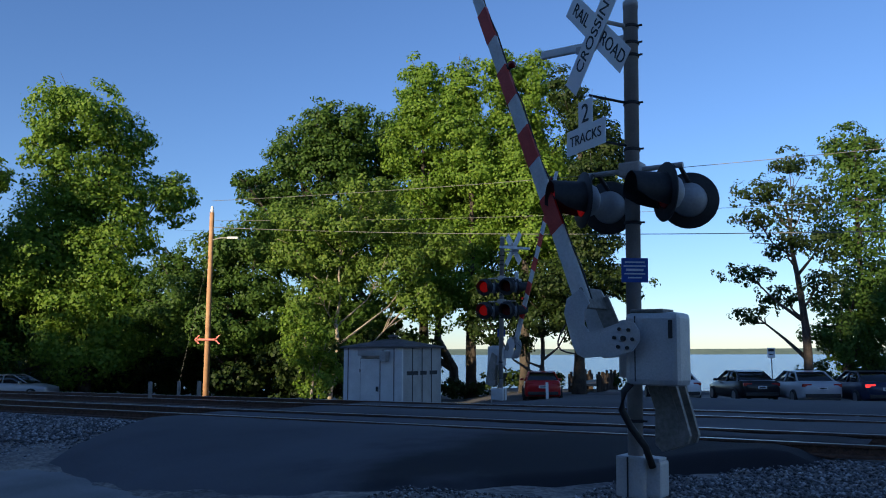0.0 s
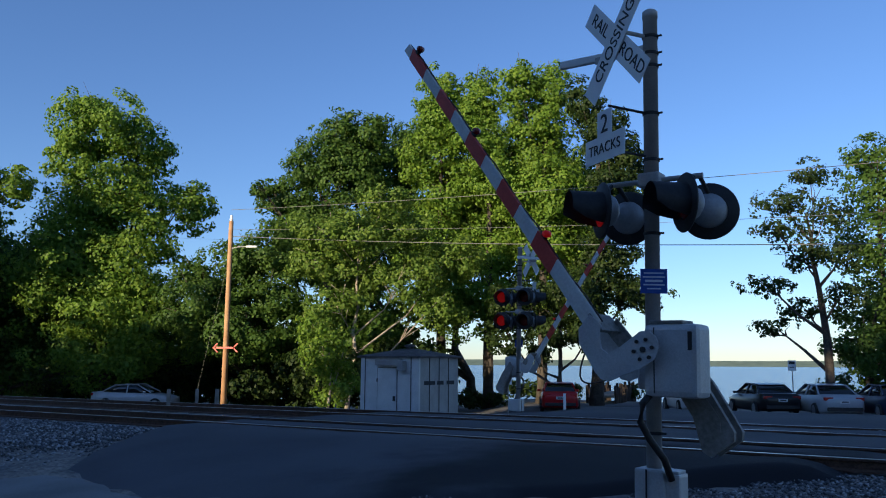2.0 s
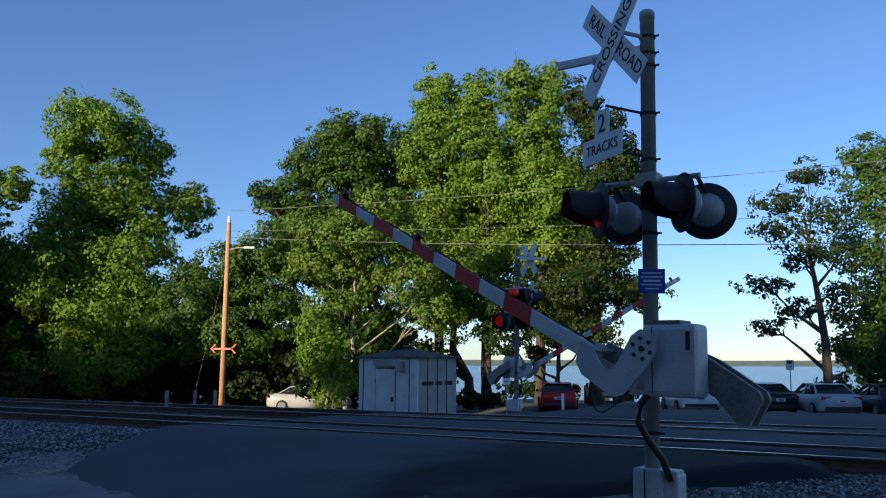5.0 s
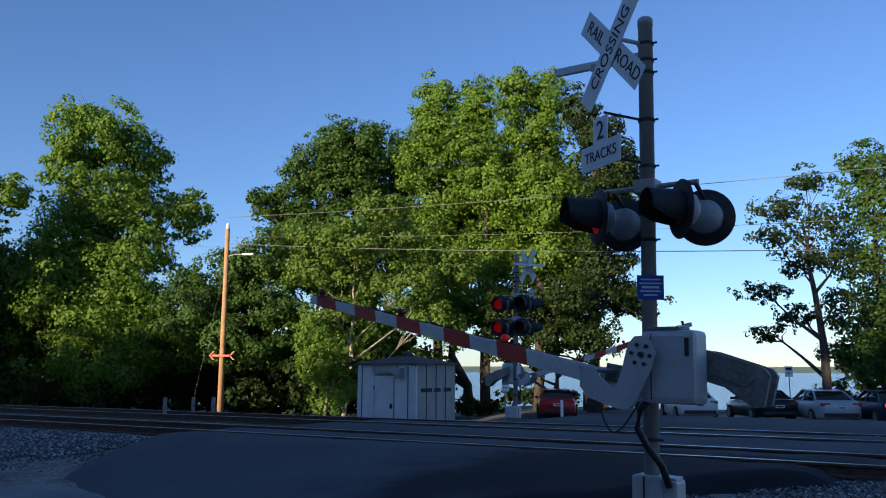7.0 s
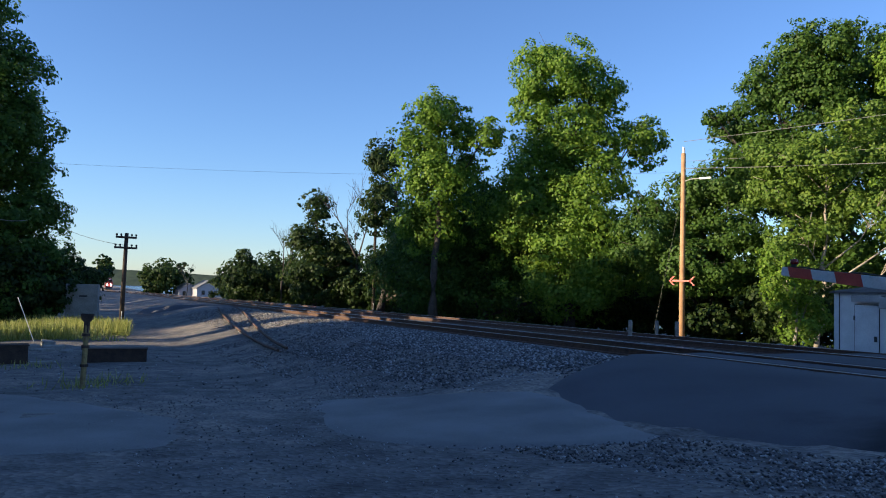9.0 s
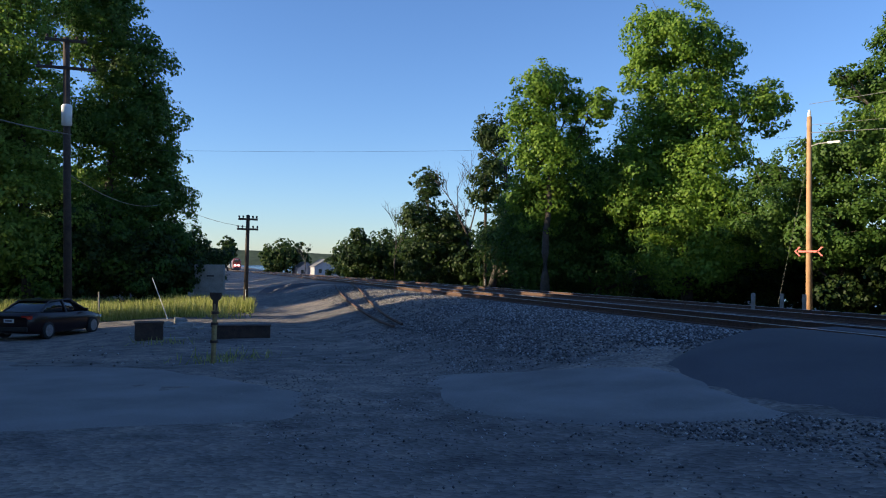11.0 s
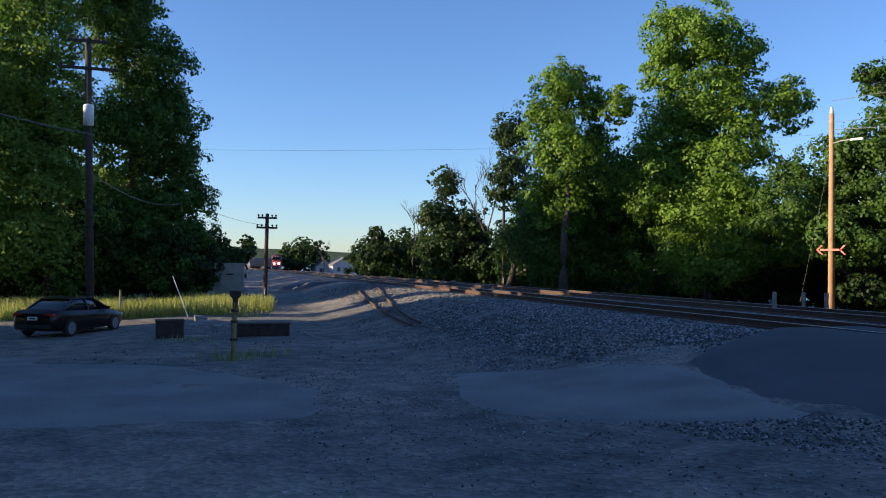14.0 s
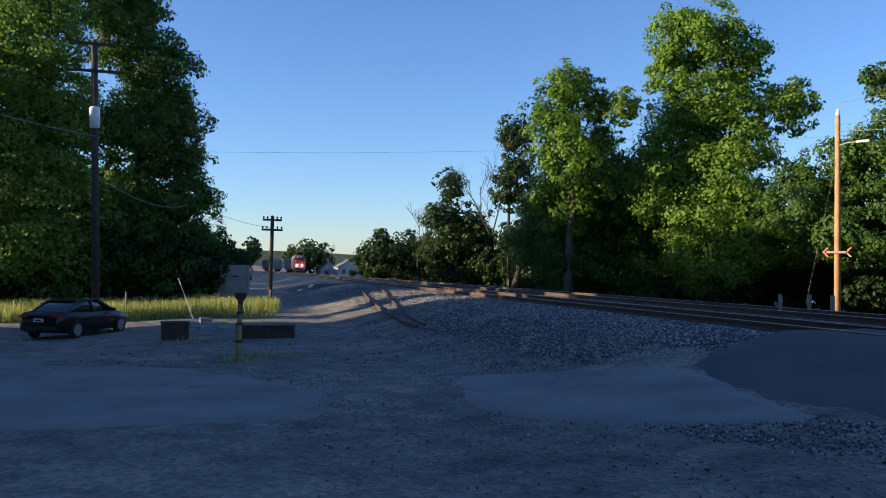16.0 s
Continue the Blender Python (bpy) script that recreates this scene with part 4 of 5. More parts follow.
    tube_path(bm, [g @ Vector(p) for p in ((0.12, -0.22, 1.06), (0.06, -0.3, 0.95), (0.04, -0.3, 0.8), (0.09, -0.24, 0.66), (0.18, -0.16, 0.5), (0.2, -0.08, 0.33))], 0.03, 10)
    part("conduit", bm, M["cable"], t, "black flexible conduit", True)
    # the arm turns about its hub; it lies along -x when down
    bm = bmesh.new()
    a, b = Vector((-0.44, 0, -0.24)), Vector((-reach, 0, 0.0))
    u = (b - a).normalized()
    w = Vector((u.z, 0, -u.x))
    if w.z < 0:
        w = -w
    frame_m = Matrix((u, Vector((0, 1, 0)), w)).transposed().to_4x4()
    frame_m.translation = a
    length = (b - a).length
    arm = new("gate_arm", bpy.data.meshes.new("gate_arm"))
    block(bm, (length / 2, 0, 0), (length, 0.04, 0.135), 0.01)
    for v in bm.verts:
        k = v.co.x / length
        v.co.z *= 1.15 - 0.4 * k
        v.co = frame_m @ v.co
    bm.to_mesh(arm.data)
    bm.free()
    arm.data.materials.append(M["white_stripe"])
    arm.parent = t
    arm["label"] = "white gate arm with red stripes"
    for i in range(int((length - 0.4) / 0.715)):
        x0 = 0.69 + i * 0.715
        bm = bmesh.new()
        h = 0.135 * (1.15 - 0.4 * (x0 + 0.19) / length) + 0.006
        o = [(x0, -h / 2), (x0 + 0.36, -h / 2), (x0 + 0.41, h / 2), (x0 + 0.05, h / 2)]
        plate(bm, o, -0.0235, 0.0235)
        for v in bm.verts:
            v.co = frame_m @ v.co
        part("stripe", bm, M["red_stripe"], arm, "red reflective stripe")
    for k, lit in ((0.25, True), (0.61, False), (0.955, False)):
        x = k * length
        bm = bmesh.new()
        lathe(bm, [(0.015, -0.04), (0.03, -0.035), (0.036, 0.0), (0.03, 0.035), (0.015, 0.04)], 16, frame_m @ pose(x, 0, 0.12, 90, 0, 0))
        lm = part("arm_lamp", bm, M["red_glow"] if lit else M["red_lens"], arm, "small red arm lamp", True)
        bm = bmesh.new()
        block(bm, (x, 0, 0.075), (0.05, 0.045, 0.07), 0.008)
        for v in bm.verts:
            v.co = frame_m @ v.co
        part("lamp_foot", bm, M["black"], lm)
    bm = bmesh.new()
    tube_path(bm, [frame_m @ Vector((length * i / 14, 0.01, 0.085 - 0.002 * i + 0.012 * math.sin(i * 2.1))) for i in range(15)], 0.008, 5)
    part("arm_cable", bm, M["black"], arm, "thin black cable along the arm")
    # curved support from the hub to the arm, two plates
    bracket = [(0.02, 0.155), (0.1, 0.12), (0.148, 0.03), (0.12, -0.12), (0.01, -0.42), (-0.05, -0.47), (-0.13, -0.48), (-0.43, -0.44), (-0.53, -0.36), (-0.55, -0.19), (-0.4, -0.17),
               (-0.34, -0.25), (-0.25, -0.3), (-0.17, -0.28), (-0.14, -0.16), (-0.112, 0.06), (-0.06, 0.14)]
    for y in (-0.03, 0.3):
        bm = plate(bmesh.new(), bracket, y - 0.009, y + 0.009)
        part("arm_support", bm, M["alu"], arm, "curved aluminium arm support")
    bm = bmesh.new()
    block(bm, (-0.46, 0.13, -0.2), (0.2, 0.33, 0.03), 0.006)
    block(bm, (-0.28, 0.285, -0.22), (0.4, 0.02, 0.16), 0.006)
    part("support_bridge", bm, M["dirty_alu"], arm)
    for i in range(7):
        bm = bmesh.new()
        aa = radians(i * 60)
        r = 0.085 if i < 6 else 0.0
        rod(bm, (r * math.cos(aa) + 0.02, -0.055, r * math.sin(aa)), (r * math.cos(aa) + 0.02, -0.03, r * math.sin(aa)), 0.016 if i < 6 else 0.024, seg=8)
        part("bolt", bm, M["black"], arm)
    cw = [(0.02, 0.1), (0.45, 0.1), (0.9, 0.03), (0.95, -0.02), (0.93, -0.26), (0.85, -0.29), (0.6, -0.17), (0.2, -0.12), (0.05, -0.09)]
    for y in (0.34, 0.5):
        bm = plate(bmesh.new(), cw, y - 0.02, y + 0.02)
        part("counterweight", bm, M["dirty_alu"], arm, "weathered grey counterweight plate")
    bm = bmesh.new()
    plate(bm, [(0.42, 0.04), (0.75, 0.01), (0.84, -0.06), (0.78, -0.14), (0.45, -0.08)], 0.31, 0.319)
    part("weight_boss", bm, M["dirty_alu"], arm)
    bm = bmesh.new()
    block(bm, (0.82, 0.42, -0.12), (0.14, 0.11, 0.2), 0.01)
    part("weight_block", bm, M["dirty_alu"], arm)
    bm = bmesh.new()
    tube_path(bm, [Vector((-0.44 + 0.42 * k / 10, 0.1, -0.4 - 0.3 * math.sin(math.pi * k / 10))) for k in range(11)], 0.008, 6)
    part("hanging_cable", bm, M["black"], arm, "thin black cable hanging in a loop")
    arm.matrix_basis = pose(*PIVOT, 0, 65, FACE)
    return t, arm


def signal_pose(x, y, z, turn):
    return Matrix.Translation((x, y, z)) @ pose(0, 0, 0, 0, 1.2, 0) @ pose(0, 0, 0, 0, 0, turn)


near_signal, near_arm = signal("grey railroad crossing signal with lowering striped gate arm")
far_signal, far_arm = signal("second grey crossing signal beyond the tracks with lowering gate arm", 5.5, 0.3, (0.0, 0.68))
near_signal.matrix_basis = signal_pose(1.65, 7.07, 0.3, -35)
far_signal.matrix_basis = signal_pose(1.66, 23.4, 0.17, 145)

# ---- the signal shed ----


def shed():
    x, y, z = polar(2.85, 26.6)
    t = thing("signal_shed", pose(x, y, z - 0.1, 0, 0, -34), "small white panelled railroad signal shed with a low hipped roof", "shed")
    w, d, h = 2.5, 2.2, 2.25
    bm = bmesh.new(); block(bm, (-w / 2, 0, h / 2 + 0.02), (w, 0.08, h), 0.0); part("front_wall", bm, M["shed_wall"], t, "white painted metal front")
    bm = bmesh.new(); block(bm, (-0.04, d / 2 + 0.04, h / 2 + 0.02), (0.08, d, h), 0.0); part("side_wall", bm, M["shed_side"], t, "grey panelled side, darker than the front")
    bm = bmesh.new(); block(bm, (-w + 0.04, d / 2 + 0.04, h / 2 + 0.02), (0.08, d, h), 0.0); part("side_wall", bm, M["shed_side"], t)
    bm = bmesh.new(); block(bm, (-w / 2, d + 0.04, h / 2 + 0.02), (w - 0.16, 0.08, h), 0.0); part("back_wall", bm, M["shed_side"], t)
    bm = bmesh.new()
    o = 0.12
    e = [bm.verts.new(p) for p in ((-w - o, -o, h), (o, -o, h), (o, d + o, h), (-w - o, d + o, h))]
    e2 = [bm.verts.new((v.co.x, v.co.y, h + 0.06)) for v in e]
    r = [bm.verts.new((-w / 2 - 0.3, d / 2, h + 0.32)), bm.verts.new((-w / 2 + 0.3, d / 2, h + 0.32))]
    bm.faces.new(e)
    for i in range(4):
        bm.faces.new((e[i], e[(i + 1) % 4], e2[(i + 1) % 4], e2[i]))
    bm.faces.new((e2[0], e2[1], r[1], r[0])); bm.faces.new((e2[1], e2[2], r[1])); bm.faces.new((e2[2], e2[3], r[0], r[1])); bm.faces.new((e2[3], e2[0], r[0]))
    part("roof", bm, M["shed_roof"], t, "low dark hipped roof")
    bm = lathe(bmesh.new(), [(0.14, h + 0.3), (0.14, h + 0.38), (0.2, h + 0.39), (0.18, h + 0.45), (0.0, h + 0.48)], 14, pose(-w / 2, d / 2, 0)); part("roof_vent", bm, M["shed_roof"], t)
    for x0 in (-2.3, -0.32):
        bm = bmesh.new(); block(bm, (x0, -0.045, h / 2), (0.03, 0.012, h)); part("panel_seam", bm, M["seam"], t)
    for k in (0.55, 1.1, 1.65):
        bm = bmesh.new(); block(bm, (0.005, k, h / 2), (0.012, 0.035, h)); part("panel_seam", bm, M["seam"], t)
    bm = bmesh.new(); block(bm, (-1.32, -0.055, 1.0), (0.82, 0.03, 1.8), 0.008); dr = part("shed_door", bm, M["shed_wall"], t, "white metal door")
    bm = bmesh.new()
    for xx in (-1.74, -0.9):
        block(bm, (xx, -0.047, 1.0), (0.022, 0.014, 1.82))
    block(bm, (-1.32, -0.047, 1.915), (0.84, 0.014, 0.022))
    part("door_gap", bm, M["seam"], dr)
    bm = bmesh.new(); block(bm, (-1.0, -0.085, 0.9), (0.08, 0.04, 0.16), 0.01); part("door_handle", bm, M["seam"], dr)
    for zz in (1.5, 0.4):
        part("hinge", block(bmesh.new(), (-1.74, -0.075, zz), (0.03, 0.03, 0.12)), M["seam"], dr)
    bm = bmesh.new()
    plate(bm, [(-1.75, 2.0), (-0.72, 2.0), (-0.72, 2.2), (-1.75, 2.2)], -0.2, -0.05); part("door_hood", bm, M["shed_side"], t, "small metal hood above the door")
    bm = bmesh.new()
    block(bm, (-0.62, -0.17, 1.98), (0.26, 0.22, 0.34), 0.03); part("flood_lamp", bm, M["shed_side"], t, "grey box lamp under the eave")
    for y0, w0 in ((0.5, 0.62), (1.13, 0.36), (1.72, 0.44)):
        part("lettering_bar", block(bmesh.new(), (0.006, y0 + 0.05, 1.42), (0.012, w0, 0.13)), M["seam"], t)
    return t


shed()

# ---- poles and wires ----


def wire(p, q, sag, r=0.012):
    cu = bmesh.new()
    p, q = Vector(p), Vector(q)
    pts = []
    for i in range(25):
        k = i / 24
        c = p.lerp(q, k); c.z -= 4 * sag * k * (1 - k)
        pts.append(c)
    tube_path(cu, pts, r, 5)
    return tagged(finish("overhead_wire", cu, M["wire"]), "thin sagging overhead wire between poles", "wire", "overhead wires")


def pine_pole():
    x, y, z = polar(16.25, 46)
    t = thing("utility_pole", pose(x, y, z - 0.1), "new orange-brown wooden utility pole lit by the sun", "utility pole")
    part("pole", lathe(bmesh.new(), [(0.17, 0), (0.15, 5), (0.125, 10.9), (0.0, 10.95)], 14), M["pine"], t, "", True)
    part("pole_cap", lathe(bmesh.new(), [(0.08, 10.9), (0.1, 11.0), (0.06, 11.25), (0.0, 11.28)], 10), M["sign"], t)
    bm = bmesh.new()
    tube_path(bm, [(0.1, -0.05, 9.35), (0.5, -0.1, 9.45), (1.0, -0.15, 9.45)], 0.03, 6)
    ln = part("lamp_arm", bm, M["galv"], t)
    bm = bmesh.new(); block(bm, (1.25, -0.18, 9.44), (0.62, 0.2, 0.13), 0.05); part("lamp_head", bm, M["sign"], ln, "pale street lamp head")
    bm = bmesh.new()
    zz = 3.85
    plate(bm, [(-0.5, zz - 0.05), (0.5, zz - 0.05), (0.5, zz + 0.05), (-0.5, zz + 0.05)], -0.2, -0.18)
    for sx, x0 in ((-1, -0.68), (-1, 0.42)):
        for sg in (1, -1):
            plate(bm, [(x0, zz), (x0 + 0.09, zz), (x0 + 0.32, zz + sg * 0.24), (x0 + 0.22, zz + sg * 0.24)], -0.2, -0.18)
    part("arrow_sign", bm, M["arrow"], t, "red reflective arrow pointing along the road")
    bm = bmesh.new(); rod(bm, (-0.05, -0.1, 8.6), (-1.3, -0.8, 1.1), 0.008, seg=5); part("guy_wire", bm, M["cable"], t)
    return Vector((x, y, z))


pp = pine_pole()
wire((pp.x, pp.y, 10.0), (20.4, 27, 9.0), 0.25, 0.014)
wire((pp.x, pp.y, 8.5), (20.4, 27, 5.7), 0.3, 0.018)
wire((pp.x, pp.y, 8.9), (19, 33, 7.9), 0.3, 0.010)
wire(polar(62, 60)[:2] + (9.2,), polar(15, 75)[:2] + (12.6,), 0.6, 0.007)


def line_pole(az, d, height, arms, label, lean=0.0, box=False, r=0.14):
    x, y, z = polar(az, d)
    t = thing("line_pole", Matrix.Translation((x, y, z - 0.1)) @ pose(0, 0, 0, 0, lean, az), label, "utility pole", "old line poles")
    part("pole", lathe(bmesh.new(), [(r, 0), (r * 0.75, height), (0.0, height + 0.03)], 12), M["old_pole"], t, "", True)
    for z1, w in arms:
        bm = bmesh.new(); block(bm, (0, -0.12, z1), (w, 0.1, 0.12), 0.01)
        a = part("cross_arm", bm, M["old_pole"], t)
        for sx in (-0.45, -0.25, 0.25, 0.45):
            part("insulator", lathe(bmesh.new(), [(0.03, z1 + 0.06), (0.03, z1 + 0.1), (0.06, z1 + 0.11), (0.05, z1 + 0.2), (0.0, z1 + 0.22)], 8, pose(sx * w, -0.12, 0)), M["old_pole"], a)
    if box:
        part("transformer", lathe(bmesh.new(), [(0.0, height - 3.75), (0.2, height - 3.73), (0.21, height - 2.95), (0.18, height - 2.88), (0.0, height - 2.84)], 16, pose(0.0, -0.42, 0)), M["sign"], t, "pale grey pole transformer can", True)
    bm = bmesh.new(); rod(bm, (0.0, -r - 0.01, 0.6), (0.0, -r - 0.01, 1.2), 0.02, seg=6); part("marker", bm, M["sign"], t)
    return Vector((x, y, z))


lp = line_pole(54.55, 50, 5.7, [(5.45, 1.15), (4.85, 1.25)], "old dark railway line pole with two crossarms", 1.0)
rp = line_pole(65.75, 37, 12.35, [(11.05, 2.3), (12.2, 1.6)], "tall dark utility pole with crossarms and a transformer can", -1.2, True, 0.17)
wire(rp + Vector((0, 0, 8.2)), polar(85, 30)[:2] + (8.5,), 0.5, 0.025)
wire(rp + Vector((0, 0, 6.5)), polar(60, 60)[:2] + (5.5,), 0.6, 0.02)
wire(lp + Vector((0, 0, 4.9)), polar(58.5, 52)[:2] + (4.6,), 0.15, 0.012)
line_pole(42.6 - 4.9, 70, 10.5, [(9.6, 1.2)], "thin dark pole among the trees", 0.0)

# ---- cars ----


def car(paint_mat, label, m, lit=False, group="parked cars", sedan=True):
    """x is the car's length, nose at +x; z from the ground."""
    t = thing("car", m, label, "car", group)
    L, W = 4.75, 1.8
    st = [(-2.36, 0.42, 0.78, 0.70), (-2.3, 0.3, 0.98, 0.80), (-1.9, 0.22, 1.02, 0.87), (-1.2, 0.2, 0.98, 0.9), (0, 0.2, 0.95, 0.9), (0.9, 0.2, 0.93, 0.9), (1.5, 0.22, 0.86, 0.87), (2.1, 0.26, 0.74, 0.8), (2.33, 0.34, 0.6, 0.66)]
    bm = bmesh.new()
    rings = []
    for x, z0, z1, w in st:
        ring = [(-w * 0.93, z0), (-w, z0 + 0.12), (-w, (z0 + z1) / 2 + 0.05), (-w * 0.97, z1 - 0.05), (-w * 0.86, z1), (w * 0.86, z1), (w * 0.97, z1 - 0.05), (w, (z0 + z1) / 2 + 0.05), (w, z0 + 0.12), (w * 0.93, z0)]
        rings.append([bm.verts.new((x, y, z)) for y, z in ring])
    for a, b in zip(rings, rings[1:]):
        for i in range(10):
            j = (i + 1) % 10
            bm.faces.new((a[i], a[j], b[j], b[i]))
    bm.faces.new(rings[0]); bm.faces.new(rings[-1])
    part("body", bm, paint_mat, t, "", True)
    bm = bmesh.new()
    rings = []
    tail = -1.7 if sedan else -2.2
    for x, z1, w in ((tail, 1.0, 0.78), (-1.0, 1.36, 0.64), (-0.5, 1.42, 0.62), (0.2, 1.4, 0.62), (1.15, 0.94, 0.76)):
        ring = [(-0.8 if 0 else -0.82, 0.93), (-w, z1 - 0.02), (-w * 0.85, z1), (w * 0.85, z1), (w, z1 - 0.02), (0.82, 0.93)]
        rings.append([bm.verts.new((x, y, z)) for y, z in ring])
    for a, b in zip(rings, rings[1:]):
        for i in range(6):
            j = (i + 1) % 6
            bm.faces.new((a[i], a[j], b[j], b[i]))
    bm.faces.new(rings[0]); bm.faces.new(rings[-1])
    part("cabin_glass", bm, M["car_glass"], t, "dark reflective glass", True)
    bm = bmesh.new()
    v = [bm.verts.new(p) for p in ((-1.05, -0.6, 1.375), (0.28, -0.6, 1.4), (0.28, 0.6, 1.4), (-1.05, 0.6, 1.375), (-0.6, -0.6, 1.44), (-0.6, 0.6, 1.44))]
    bm.faces.new((v[0], v[4], v[5], v[3])); bm.faces.new((v[4], v[1], v[2], v[5]))
    part("roof", bm, paint_mat, t, "", True)
    for sy in (-1, 1):
        for p, q in (((1.12, 0.78, 0.95), (0.26, 0.62, 1.405)), ((-1.66, 0.78, 1.0), (-1.02, 0.63, 1.37)), ((-0.25, 0.84, 0.94), (-0.25, 0.635, 1.405)), ((0.26, 0.62, 1.405), (-1.02, 0.63, 1.375))):
            bm = bmesh.new(); rod(bm, (p[0], sy * p[1], p[2]), (q[0], sy * q[1], q[2]), 0.035, seg=6); part("pillar", bm, paint_mat, t)
        bm = bmesh.new(); block(bm, (0.82, sy * 0.97, 0.98), (0.12, 0.18, 0.12), 0.03); part("mirror", bm, paint_mat, t)
        bm = bmesh.new(); block(bm, (-2.26, sy * 0.63, 0.84), (0.16, 0.36, 0.14), 0.02); part("tail_light", bm, M["tail_lit"] if lit else M["tail"], t, "red tail light")
        bm = bmesh.new(); block(bm, (2.16, sy * 0.6, 0.64), (0.2, 0.34, 0.12), 0.02); part("headlight", bm, M["clear"], t)
    bm = bmesh.new(); block(bm, (-2.37, 0, 0.72), (0.02, 0.4, 0.13)); pl = part("number_plate", bm, M["plate"], t)
    bm = bmesh.new(); block(bm, (-2.383, 0, 0.72), (0.006, 0.26, 0.05)); part("plate_bar", bm, M["seam"], pl)
    bm = bmesh.new(); block(bm, (-2.3, 0, 0.42), (0.16, 1.45, 0.16), 0.03); part("bumper", bm, M["black"], t)
    for x in (-1.42, 1.42):
        for sy in (-1, 1):
            c = pose(x, sy * 0.86, 0.32, 90, 0, 0)
            w = part("wheel", lathe(bmesh.new(), [(0.2, -0.1), (0.3, -0.1), (0.325, -0.06), (0.325, 0.06), (0.3, 0.1), (0.2, 0.1)], 20, c), M["tyre"], t, "", True)
            part("rim", lathe(bmesh.new(), [(0.225, -0.101), (0.2, -0.08), (0.06, -0.095), (0.0, -0.097)], 14, c), M["rim"], w)
            part("rim", lathe(bmesh.new(), [(0.225, 0.101), (0.2, 0.08), (0.06, 0.095), (0.0, 0.097)], 14, c), M["rim"], w)
    return t


def on_ground(az, d, turn):
    x, y, z = polar(az, d)
    return pose(x, y, z + 0.02, 0, 0, turn)


P_BLACK, P_SILVER, P_RED = paint("black_car_paint", (0.015, 0.014, 0.016)), paint("silver_car_paint", (0.46, 0.475, 0.5)), paint("red_car_paint", (0.42, 0.012, 0.014))
P_WHITE, P_BLUE, P_MAROON = paint("white_car_paint", (0.72, 0.72, 0.73), 0.0), paint("dark_blue_car_paint", (0.02, 0.03, 0.07)), paint("dark_maroon_car_paint", (0.014, 0.006, 0.008))
car(P_MAROON, "dark maroon sedan parked at the yard's edge", on_ground(66.8, 35, 122))
car(P_RED, "red hatchback parked facing the lake", on_ground(-6.9, 41.5, 85))
car(P_WHITE, "white sedan parked facing the lake", on_ground(-15.7, 41.5, 88))
car(P_BLACK, "black sedan parked facing the lake", on_ground(-20.2, 41, 91))
car(P_SILVER, "silver sedan parked facing the lake", on_ground(-23.8, 40.2, 87))
car(P_BLUE, "dark blue sedan with lit brake lamp", on_ground(-27.4, 40.0, 84), True)
moving_car = car(P_SILVER, "silver sedan driving along the lakeside road", Matrix.Identity(4), False, "moving car")

# ---- the train ----


